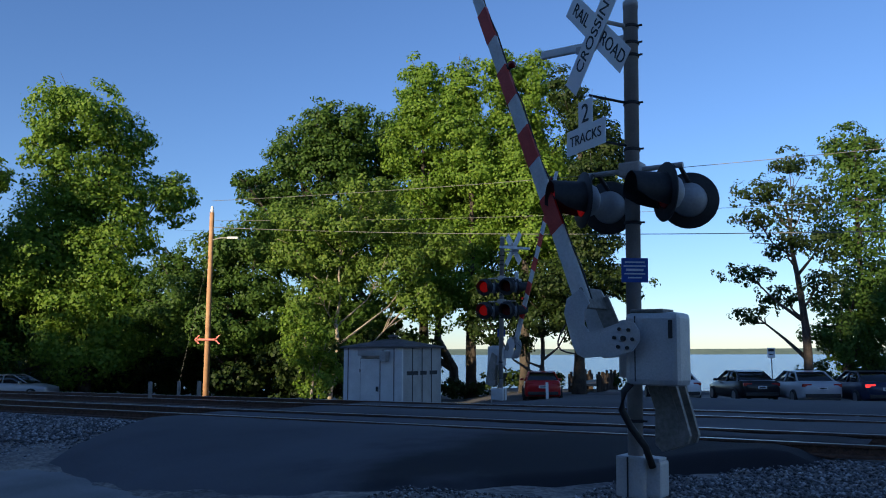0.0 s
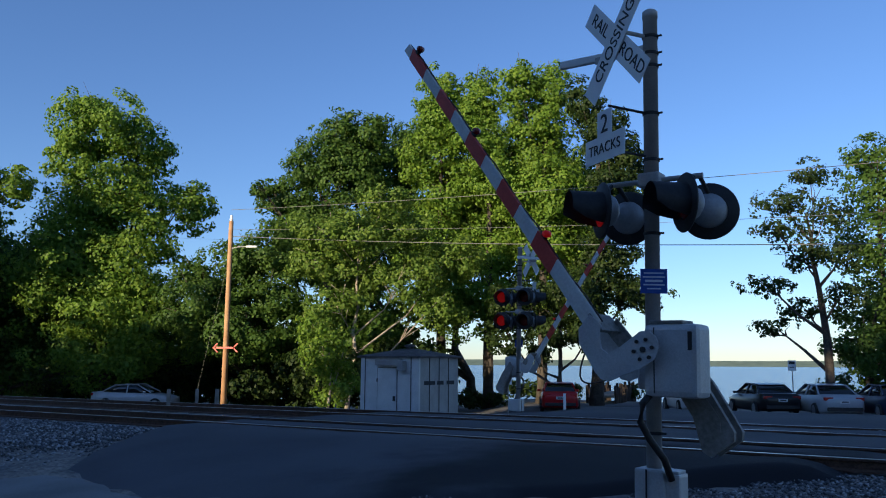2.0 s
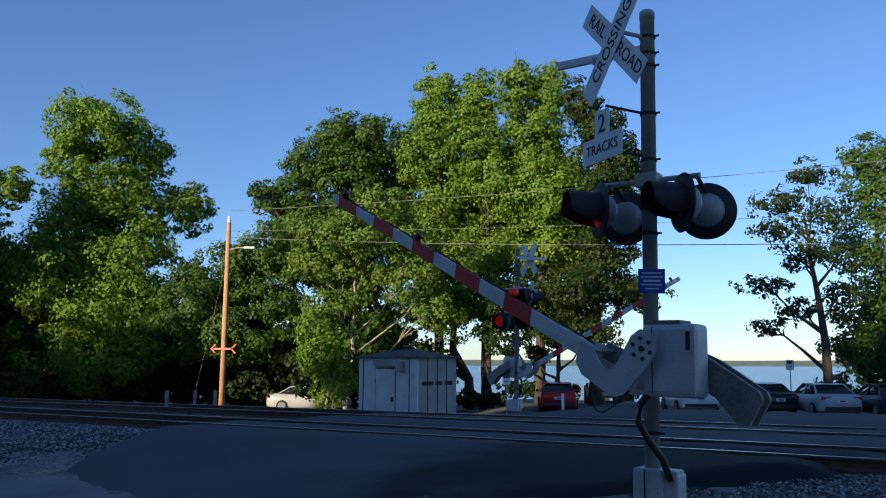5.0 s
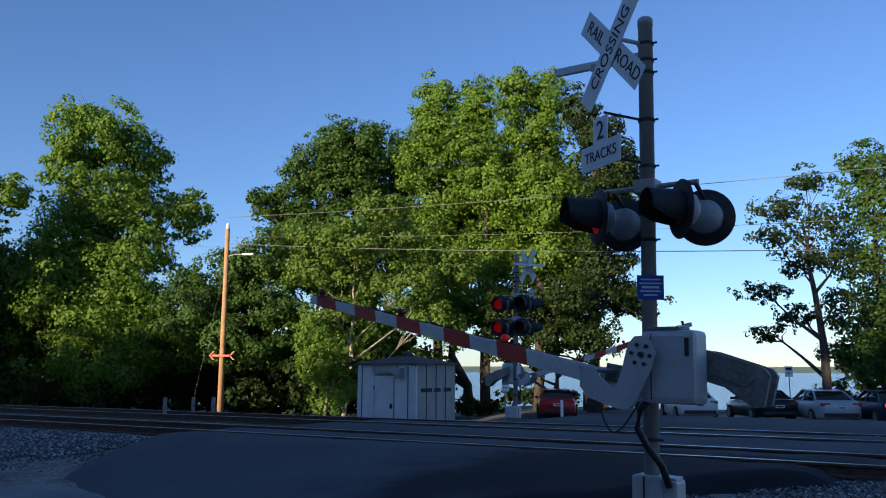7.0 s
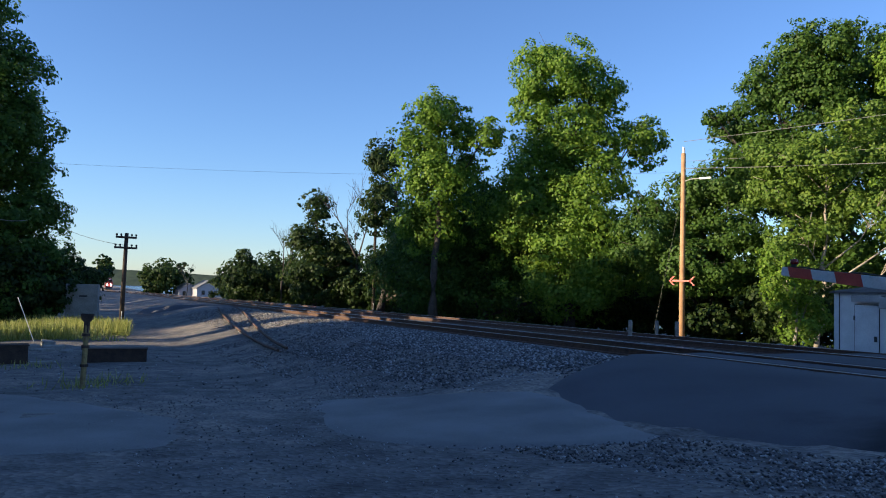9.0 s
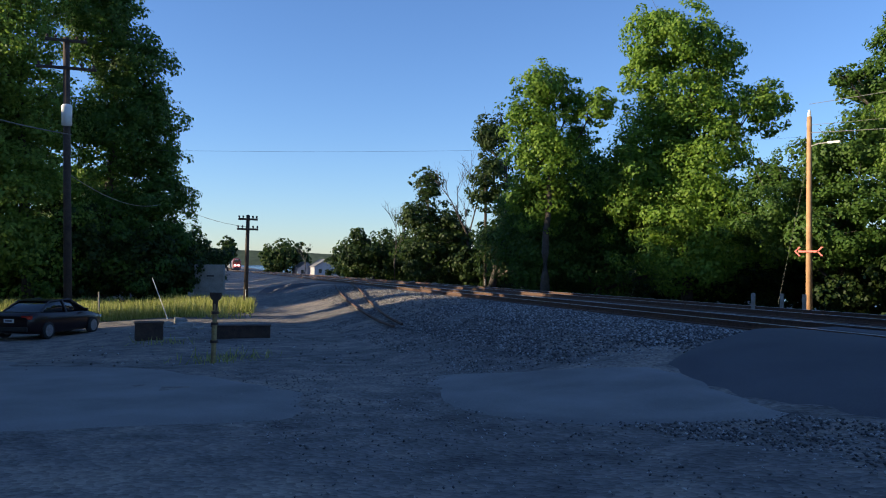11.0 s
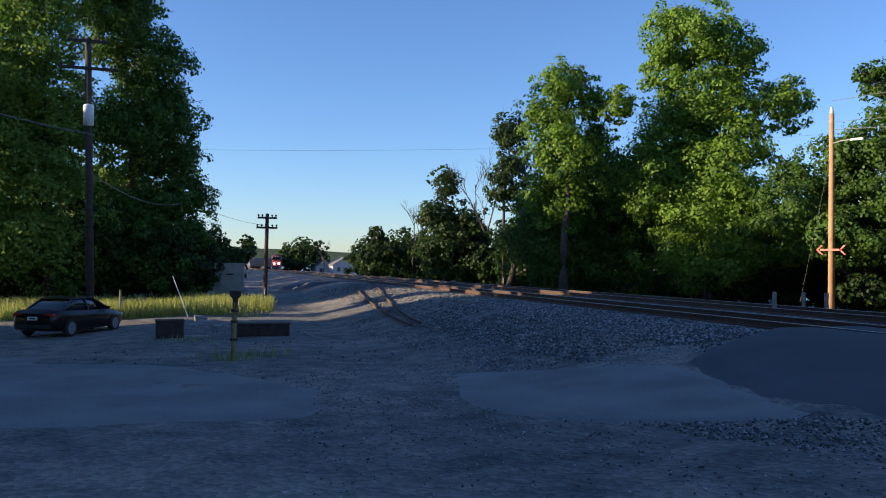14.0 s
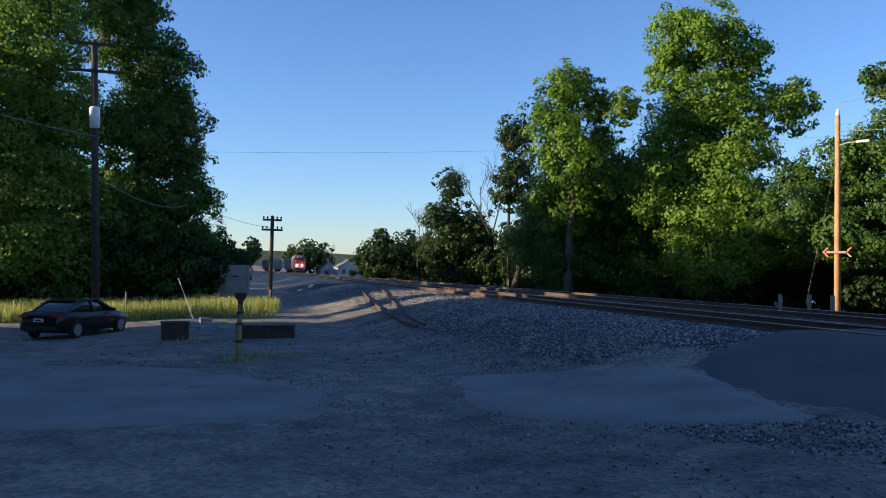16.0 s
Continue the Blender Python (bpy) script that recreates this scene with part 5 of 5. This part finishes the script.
def train():
    t = thing("locomotive", Matrix.Identity(4), "passenger locomotive with lit headlights and red nose", "train")
    bm = bmesh.new()
    prof = [(-1.45, 0.9), (-1.52, 1.2), (-1.52, 3.4), (-1.2, 4.1), (-0.6, 4.4), (0.6, 4.4), (1.2, 4.1), (1.52, 3.4), (1.52, 1.2), (1.45, 0.9)]
    rings = [[bm.verts.new((x, y * k, 0.9 + (z - 0.9) * h)) for y, z in prof] for x, k, h in ((-20, 1, 1), (-2.8, 1, 1))]
    for a, b in zip(rings, rings[1:]):
        for i in range(10):
            bm.faces.new((a[i], a[(i + 1) % 10], b[(i + 1) % 10], b[i]))
    bm.faces.new(rings[0])
    part("body", bm, M["train_grey"], t, "silver-grey car body")
    bm = bmesh.new()
    rings = [[bm.verts.new((x + (0 if z < 2.4 else back), y * k, 0.9 + (z - 0.9) * h)) for y, z in prof] for x, k, h, back in ((-2.8, 1, 1, 0), (-1.2, 0.98, 0.97, -0.4), (-0.1, 0.9, 0.86, -0.9), (0.15, 0.75, 0.72, -1.1))]
    for a, b in zip(rings, rings[1:]):
        for i in range(10):
            bm.faces.new((a[i], a[(i + 1) % 10], b[(i + 1) % 10], b[i]))
    bm.faces.new(rings[-1])
    nose = part("nose", bm, M["train_red"], t, "sloping red nose")
    bm = bmesh.new(); block(bm, (-0.85, 0, 3.35), (0.5, 2.1, 0.55), 0.05); part("windshield", bm, M["car_glass"], nose)
    for y, z, x in ((0.35, 3.85, -0.95), (-0.35, 3.85, -0.95), (0.6, 1.9, 0.12), (-0.6, 1.9, 0.12)):
        part("headlight", lathe(bmesh.new(), [(0.2, 0.0), (0.17, 0.06), (0.0, 0.1)], 12, pose(x, y, z, 0, 90, 0)), M["head_lit"] if z < 2 else M["clear"], nose, "glowing headlight" if z < 2 else "unlit upper lamp")
    bm = bmesh.new(); block(bm, (-10, 0, 0.72), (19, 2.4, 0.5), 0.05); block(bm, (-0.2, 0, 0.55), (0.5, 2.6, 0.5), 0.05); part("underframe", bm, M["train_dark"], t)
    for x in (-17.5, -15.5, -13.5, -7.5, -5.5, -3.5):
        bm = bmesh.new(); rod(bm, (x, -0.78, 0.46), (x, 0.78, 0.46), 0.46, seg=16); part("wheelset", bm, M["rust_steel"], t)
    cars = []
    for n in range(3):
        c = thing("coach", Matrix.Identity(4), "stainless steel passenger coach behind the locomotive", "train", "coaches")
        bm = bmesh.new()
        ra = [[bm.verts.new((x, y, z)) for y, z in ((-1.5, 0.9), (-1.55, 1.5), (-1.55, 3.3), (-1.1, 3.85), (1.1, 3.85), (1.55, 3.3), (1.55, 1.5), (1.5, 0.9))] for x in (-25.5, 0)]
        for i in range(8):
            bm.faces.new((ra[0][i], ra[0][(i + 1) % 8], ra[1][(i + 1) % 8], ra[1][i]))
        bm.faces.new(ra[0]); bm.faces.new(ra[1])
        part("body", bm, M["train_grey"], c)
        for sy in (-1, 1):
            for i in range(10):
                bm = bmesh.new(); block(bm, (-2.5 - i * 2.25, sy * 1.555, 2.55), (1.5, 0.02, 0.7)); part("window", bm, M["car_glass"], c)
        for x in (-22.5, -20, -5.5, -3):
            bm = bmesh.new(); rod(bm, (x, -0.78, 0.46), (x, 0.78, 0.46), 0.46, seg=14); part("wheelset", bm, M["rust_steel"], c)
        bm = bmesh.new(); block(bm, (-12.7, 0, 0.75), (25, 2.2, 0.4), 0.03); part("underframe", bm, M["train_dark"], c)
        cars.append(c)
    return t, cars


loco, coaches = train()

# ---- yard things ----


def yard():
    x, y, z = polar(56.9, 18.9)
    t = thing("marker_post", pose(x, y, z, 0, 1.5, 40), "short rusty yellow marker post with a dark head", "post")
    part("post", lathe(bmesh.new(), [(0.06, 0), (0.055, 1.35), (0.0, 1.36)], 10), M["yellow"], t)
    bm = bmesh.new(); plate(bm, [(-0.13, 1.6), (0.13, 1.6), (0.11, 1.48), (0.05, 1.42), (0.045, 1.2), (-0.045, 1.2), (-0.05, 1.42), (-0.11, 1.48)], -0.05, 0.05); part("head", bm, M["rust_steel"], t)
    for zz in (0.5, 0.9, 1.15):
        part("collar", lathe(bmesh.new(), [(0.06, zz - 0.03), (0.085, zz - 0.03), (0.085, zz + 0.03), (0.06, zz + 0.03)], 10), M["rust_steel"], t)
    x, y, z = polar(60.9, 29.4)
    t = thing("steel_bin", pose(x, y, z, 0, 0, 63), "low dark rusted steel box on the dirt", "box")
    bm = bmesh.new(); block(bm, (0, 0, 0.28), (0.9, 0.7, 0.58), 0.03); part("body", bm, M["rust_steel"], t)
    bm = bmesh.new(); block(bm, (0, 0, 0.59), (0.96, 0.76, 0.05), 0.01); part("lid", bm, M["rust_steel"], t)
    bm = bmesh.new(); block(bm, (0.85, -0.3, 0.04), (0.7, 0.25, 0.08), 0.01)
    b = tagged(finish("concrete_block", bm, M["concrete"]), "small pale concrete slab on the dirt", "slab"); b.matrix_basis = pose(x, y, z, 0, 0, 63)
    for i, (a, dd, w, h) in enumerate(((59.2, 34, 0.9, 0.14), (58.5, 35, 0.7, 0.2), (59.9, 36, 0.6, 0.16), (57.8, 33.5, 0.5, 0.12), (58.9, 37.5, 0.8, 0.22))):
        rx, ry, rz = polar(a, dd)
        bm = bmesh.new(); block(bm, (0, 0, h * 0.4), (w, w * 0.55, h), 0.04)
        for v in bm.verts:
            v.co += Vector((noise.noise((v.co.x * 3 + i, v.co.y * 3, 0)), noise.noise((v.co.y * 3, i, v.co.x * 3)), 0)) * 0.12
        tagged(finish("broken_slab", bm, M["concrete"]), "broken pale concrete slab dumped in the weeds", "rubble", "dumped slabs").matrix_basis = pose(rx, ry, rz, 4, -3, 40 * i)
    x, y, z = polar(54.9, 29.3)
    t = thing("steel_trough", pose(x, y, z, 0, 0, 52), "long low dark steel trough lying on the dirt", "trough")
    bm = bmesh.new(); block(bm, (0, 0, 0.22), (2.0, 0.5, 0.44), 0.03); part("body", bm, M["rust_steel"], t)
    bm = bmesh.new(); block(bm, (0, 0, 0.445), (2.06, 0.56, 0.04), 0.01); part("rim", bm, M["rust_steel"], t)
    x, y, z = polar(59.6, 40)
    bm = bmesh.new(); rod(bm, (0, 0, -0.1), (-0.75, 0.1, 1.95), 0.02, 0.016, 8)
    b = tagged(finish("leaning_stake", bm, M["sign"]), "pale stake leaning out of the weeds", "stake"); b.matrix_basis = pose(x, y, z, 0, 0, 60)
    x, y, z = polar(63.9, 44)
    bm = bmesh.new(); rod(bm, (0, 0, -0.1), (-0.05, 0, 1.4), 0.05, 0.045, 8)
    tagged(finish("old_stake", bm, M["plank"]), "weathered grey wooden stake in weeds", "stake").matrix_basis = pose(x, y, z)
    x, y, z = polar(56.9, 60)
    t = thing("concrete_block_hut", pose(x, y, z - 0.1, 0, 0, 52), "weathered concrete block standing in the grass", "concrete block")
    bm = bmesh.new(); block(bm, (0, 0, 1.35), (2.0, 1.6, 2.7), 0.04); part("body", bm, M["concrete"], t)
    bm = bmesh.new(); block(bm, (0.1, -0.81, 1.9), (0.5, 0.03, 0.1)); part("opening", bm, M["seam"], t)
    for i, (a, d) in enumerate(((19.8, 26.5), (16.7, 26.3), (18.0, 30))):
        x, y, z = polar(a, d)
        bm = bmesh.new(); block(bm, (0, 0, 0.3), (0.12, 0.12, 0.7), 0.02)
        tagged(finish("wooden_post", bm, M["plank"]), "short weathered wooden post beyond the tracks", "post", "short posts").matrix_basis = pose(x, y, z, 0, 0, 20)
    # grass
    rng = np.random.default_rng(9)
    n = 26000
    az = rng.uniform(54, 78, n)
    d = rng.uniform(40, 54, n) + (az - 55) * 0.2
    px, py = -np.sin(np.radians(az)) * d, np.cos(np.radians(az)) * d
    pz = np.array([ground_z(a, b) for a, b in zip(px, py)])
    keep = (np.sin(px * 0.6) + np.cos(py * 0.9) + rng.normal(size=n) * 0.6) > -0.6
    px, py, pz = px[keep], py[keep], pz[keep]
    k = len(px)
    h = rng.uniform(0.22, 0.8, k)
    a = rng.uniform(0, 6.28, k)
    wx, wy = np.cos(a) * 0.022, np.sin(a) * 0.022
    lx, ly = rng.normal(size=k) * 0.16, rng.normal(size=k) * 0.16
    b0 = np.stack([px - wx, py - wy, pz], 1); b1 = np.stack([px + wx, py + wy, pz], 1)
    t1 = np.stack([px + lx + wx * 0.3, py + ly + wy * 0.3, pz + h], 1); t0 = np.stack([px + lx - wx * 0.3, py + ly - wy * 0.3, pz + h], 1)
    for cx, cy, cr, cn in ((56.6, 19.2, 1.0, 70), (55.2, 20.5, 1.2, 50), (60, 27.5, 1.2, 60)):
        gx, gy, _ = polar(cx, cy)
        ax = gx + rng.normal(size=cn) * cr * 0.5; ay = gy + rng.normal(size=cn) * cr * 0.5
        az2 = np.array([ground_z(u, w) for u, w in zip(ax, ay)]); hh = rng.uniform(0.06, 0.25, cn); aa = rng.uniform(0, 6.28, cn)
        ux, uy = np.cos(aa) * 0.012, np.sin(aa) * 0.012; kx, ky = rng.normal(size=cn) * 0.08, rng.normal(size=cn) * 0.08
        b0 = np.concatenate([b0, np.stack([ax - ux, ay - uy, az2], 1)]); b1 = np.concatenate([b1, np.stack([ax + ux, ay + uy, az2], 1)])
        t1 = np.concatenate([t1, np.stack([ax + kx, ay + ky, az2 + hh], 1)]); t0 = np.concatenate([t0, np.stack([ax + kx - ux, ay + ky - uy, az2 + hh], 1)])
    tagged(mesh_from("tall_grass", np.stack([b0, b1, t1, t0], 1).reshape(-1, 3), 4, M["grass"]), "tall yellow-green grass in a strip of sun", "grass", kind="stuff")


yard()


def lakeside():
    # a low sloping pier with pilings
    t = thing("pier", pose(*polar(-9.9, 50), 0, 0, 70), "weathered wooden pier with rows of pilings", "pier")
    bm = bmesh.new(); block(bm, (3.5, 0, 0.45), (8, 1.6, 0.14), 0.02); part("deck", bm, M["plank"], t)
    for i in range(14):
        for sy in (-0.85, 0.85):
            bm = bmesh.new(); rod(bm, (-0.4 + i * 0.62, sy, -2.5), (-0.4 + i * 0.62, sy, 1.1 + 0.16 * math.sin(i * 2.3)), 0.09, 0.085, 8); part("piling", bm, M["old_pole"], t)
    for az, d, h in ((-22.1, 43, 2.5), (-4.0 + 0.6, 40, 2.0)):
        x, y, z = polar(az, d)
        t = thing("parking_sign", pose(x, y, z, 0, 0, az), "small white sign on a thin post", "sign", "small signs")
        bm = bmesh.new(); rod(bm, (0, 0, -0.2), (0, 0, h - 0.4), 0.025, seg=8); part("post", bm, M["galv"], t)
        bm = bmesh.new(); block(bm, (0, -0.03, h - 0.25), (0.36, 0.01, 0.5)); p = part("panel", bm, M["sign"], t)
        bm = bmesh.new(); block(bm, (0, -0.037, h - 0.12), (0.26, 0.004, 0.12)); part("bar", bm, M["seam"], p)
        bm = bmesh.new(); block(bm, (0, -0.037, h - 0.33), (0.2, 0.004, 0.04)); part("bar", bm, M["seam"], p)
    x, y, z = polar(-7.3, 35.5)
    t = thing("guide_post", pose(x, y, z), "short white guide post at the car park edge", "post")
    bm = bmesh.new(); block(bm, (0, 0, 0.5), (0.12, 0.06, 1.05), 0.02); part("post", bm, M["sign"], t)
    # houses far along the railway
    for az, d, w, h in ((48.9, 240, 7, 2.6), (50.2, 245, 6, 2.0), (48.0, 250, 4.5, 2.4)):
        x, y, z = polar(az, d)
        t = thing("house", pose(x, y, z - 0.2, 0, 0, az + 15), "small white gabled house far along the railway", "house", "far houses")
        bm = plate(bmesh.new(), [(-w / 2, 0), (w / 2, 0), (w / 2, h), (0, h + w * 0.3), (-w / 2, h)], 0, 7); part("wall", bm, M["house_wall"], t)
        bm = bmesh.new()
        plate(bm, [(-w / 2 - 0.3, h - 0.05), (0, h + w * 0.3 + 0.1), (w / 2 + 0.3, h - 0.05), (w / 2 + 0.3, h + 0.12), (0, h + w * 0.3 + 0.3), (-w / 2 - 0.3, h + 0.12)], -0.3, 7.3); part("roof", bm, M["house_roof"], t)
        for sx in (-0.25, 0.25):
            bm = bmesh.new(); block(bm, (sx * w, -0.03, h * 0.55), (0.9, 0.08, 1.2)); part("window", bm, M["car_glass"], t)


lakeside()


def bare_tree(az, d, h, seed, label):
    rng = random.Random(seed)
    x, y, z = polar(az, d)
    t = thing("bare_tree", pose(x, y, z, 0, 0, az), label, "tree", "bare trees")
    bm = bmesh.new()

    def grow(p, d0, length, r, depth):
        q = p + d0 * length
        tube_path(bm, [p, p.lerp(q, 0.5) + Vector((rng.uniform(-0.1, 0.1), rng.uniform(-0.1, 0.1), 0)) * length * 0.4, q], [r, r * 0.8, r * 0.6], 5)
        if depth:
            for _ in range(3):
                dd = (d0 + Vector((rng.uniform(-0.7, 0.7), rng.uniform(-0.7, 0.7), rng.uniform(-0.1, 0.5)))).normalized()
                grow(p.lerp(q, rng.uniform(0.55, 1.0)), dd, length * rng.uniform(0.55, 0.75), r * 0.55, depth - 1)
    grow(Vector((0, 0, 0)), Vector((0.03, 0, 1)), h * 0.42, h * 0.012, 4)
    part("trunk", bm, M["bark"], t, "bare grey branches")


bare_tree(44.1, 92, 11, 1, "leafless grey tree at the edge of the wood")
bare_tree(50.4, 170, 8, 2, "leafless grey tree far along the railway")
bare_tree(39.0, 78, 13, 3, "leafless grey tree among the green ones")

# ---- sleepers ----
tie_mesh = None
for v0, tr in ((12.175, tracks[0]), (16.2, tracks[1])):
    far = bmesh.new()
    for i in range(290):
        s = -20 + i * 0.56
        if 0.6 < s < 14.4:
            continue
        jit = random.uniform(-0.03, 0.03)
        x, y = sv(s + jit, v0 + jit)
        m = pose(x, y, rail_z(s) - 0.235 + random.uniform(-0.01, 0.01), 0, 0, 57 + random.uniform(-1, 1))
        if 14 <= s <= 80:
            if tie_mesh is None:
                bm = bmesh.new(); block(bm, (0, 0, 0), (2.6, 0.23, 0.16), 0.0)
                ob = part("tie", bm, M["tie"], tr); tie_mesh = ob.data
            else:
                ob = new("tie", tie_mesh); ob.parent = tr
            ob.matrix_basis = m @ pose(0, 0, 0, 0, 0, -90)
        else:
            block(far, (0, 0, 0), (2.6, 0.23, 0.16), 0.0, m @ pose(0, 0, 0, 0, 0, -90))
    ob = part("far_ties", far, M["tie"], tr)
    ob["kind"] = "stuff"


# ---- what moves ----
def motions():
    fall = [(0, 65), (0.75, 59.5), (1.5, 53), (2.5, 44.5), (3.5, 35.5), (4.2, 29.5), (6.3, 13.8), (7, 8.3), (8, 3.9), (9, 1.2), (10, 0.3), (11, 0), (16, 0)]
    far_fall = [(0, 71), (0.5, 67), (1.5, 57), (2.5, 45.5), (3.5, 34.5), (4.2, 29), (6.3, 17), (7, 13), (8, 8), (9, 4), (10, 1), (11, 0), (16, 0)]
    for arm, fall_rows in ((near_arm, fall), (far_arm, far_fall)):
        walk(arm, [(t, pose(*PIVOT, 0, a, FACE)) for t, a in fall_rows])
    drive = [(0, -24.8), (0.6, -22.9), (1.2, -21.1), (1.8, -19.4), (2.4, -17.5), (3, -15.4), (3.4, -14.0), (3.8, -12.4), (4.2, -11.0), (6.3, -4.9), (6.6, -4.0), (8.5, 1.6), (10, 5.5), (16, 14)]
    walk(moving_car, [(t, pose(x, 47, max(-1.22, ground_z(x, 47) + 0.03) + 0.02, 0, 0, 0)) for t, x in drive])
    for ob, back in [(loco, 0)] + [(c, 21.5 + 26.3 * i) for i, c in enumerate(coaches)]:
        rows = []
        for i in range(33):
            s2 = 200 + 19 * (16 - i * 0.5) + back
            mid = s2 + 11
            slope = (bend(mid + 6) - bend(mid - 6)) / 12
            x, y = sv(s2, 16.2 + bend(s2))
            rows.append((i * 0.5, pose(x, y, rail_z(s2), 0, 0.0, -32.99 + math.degrees(math.atan(slope)))))
        walk(ob, rows)


motions()
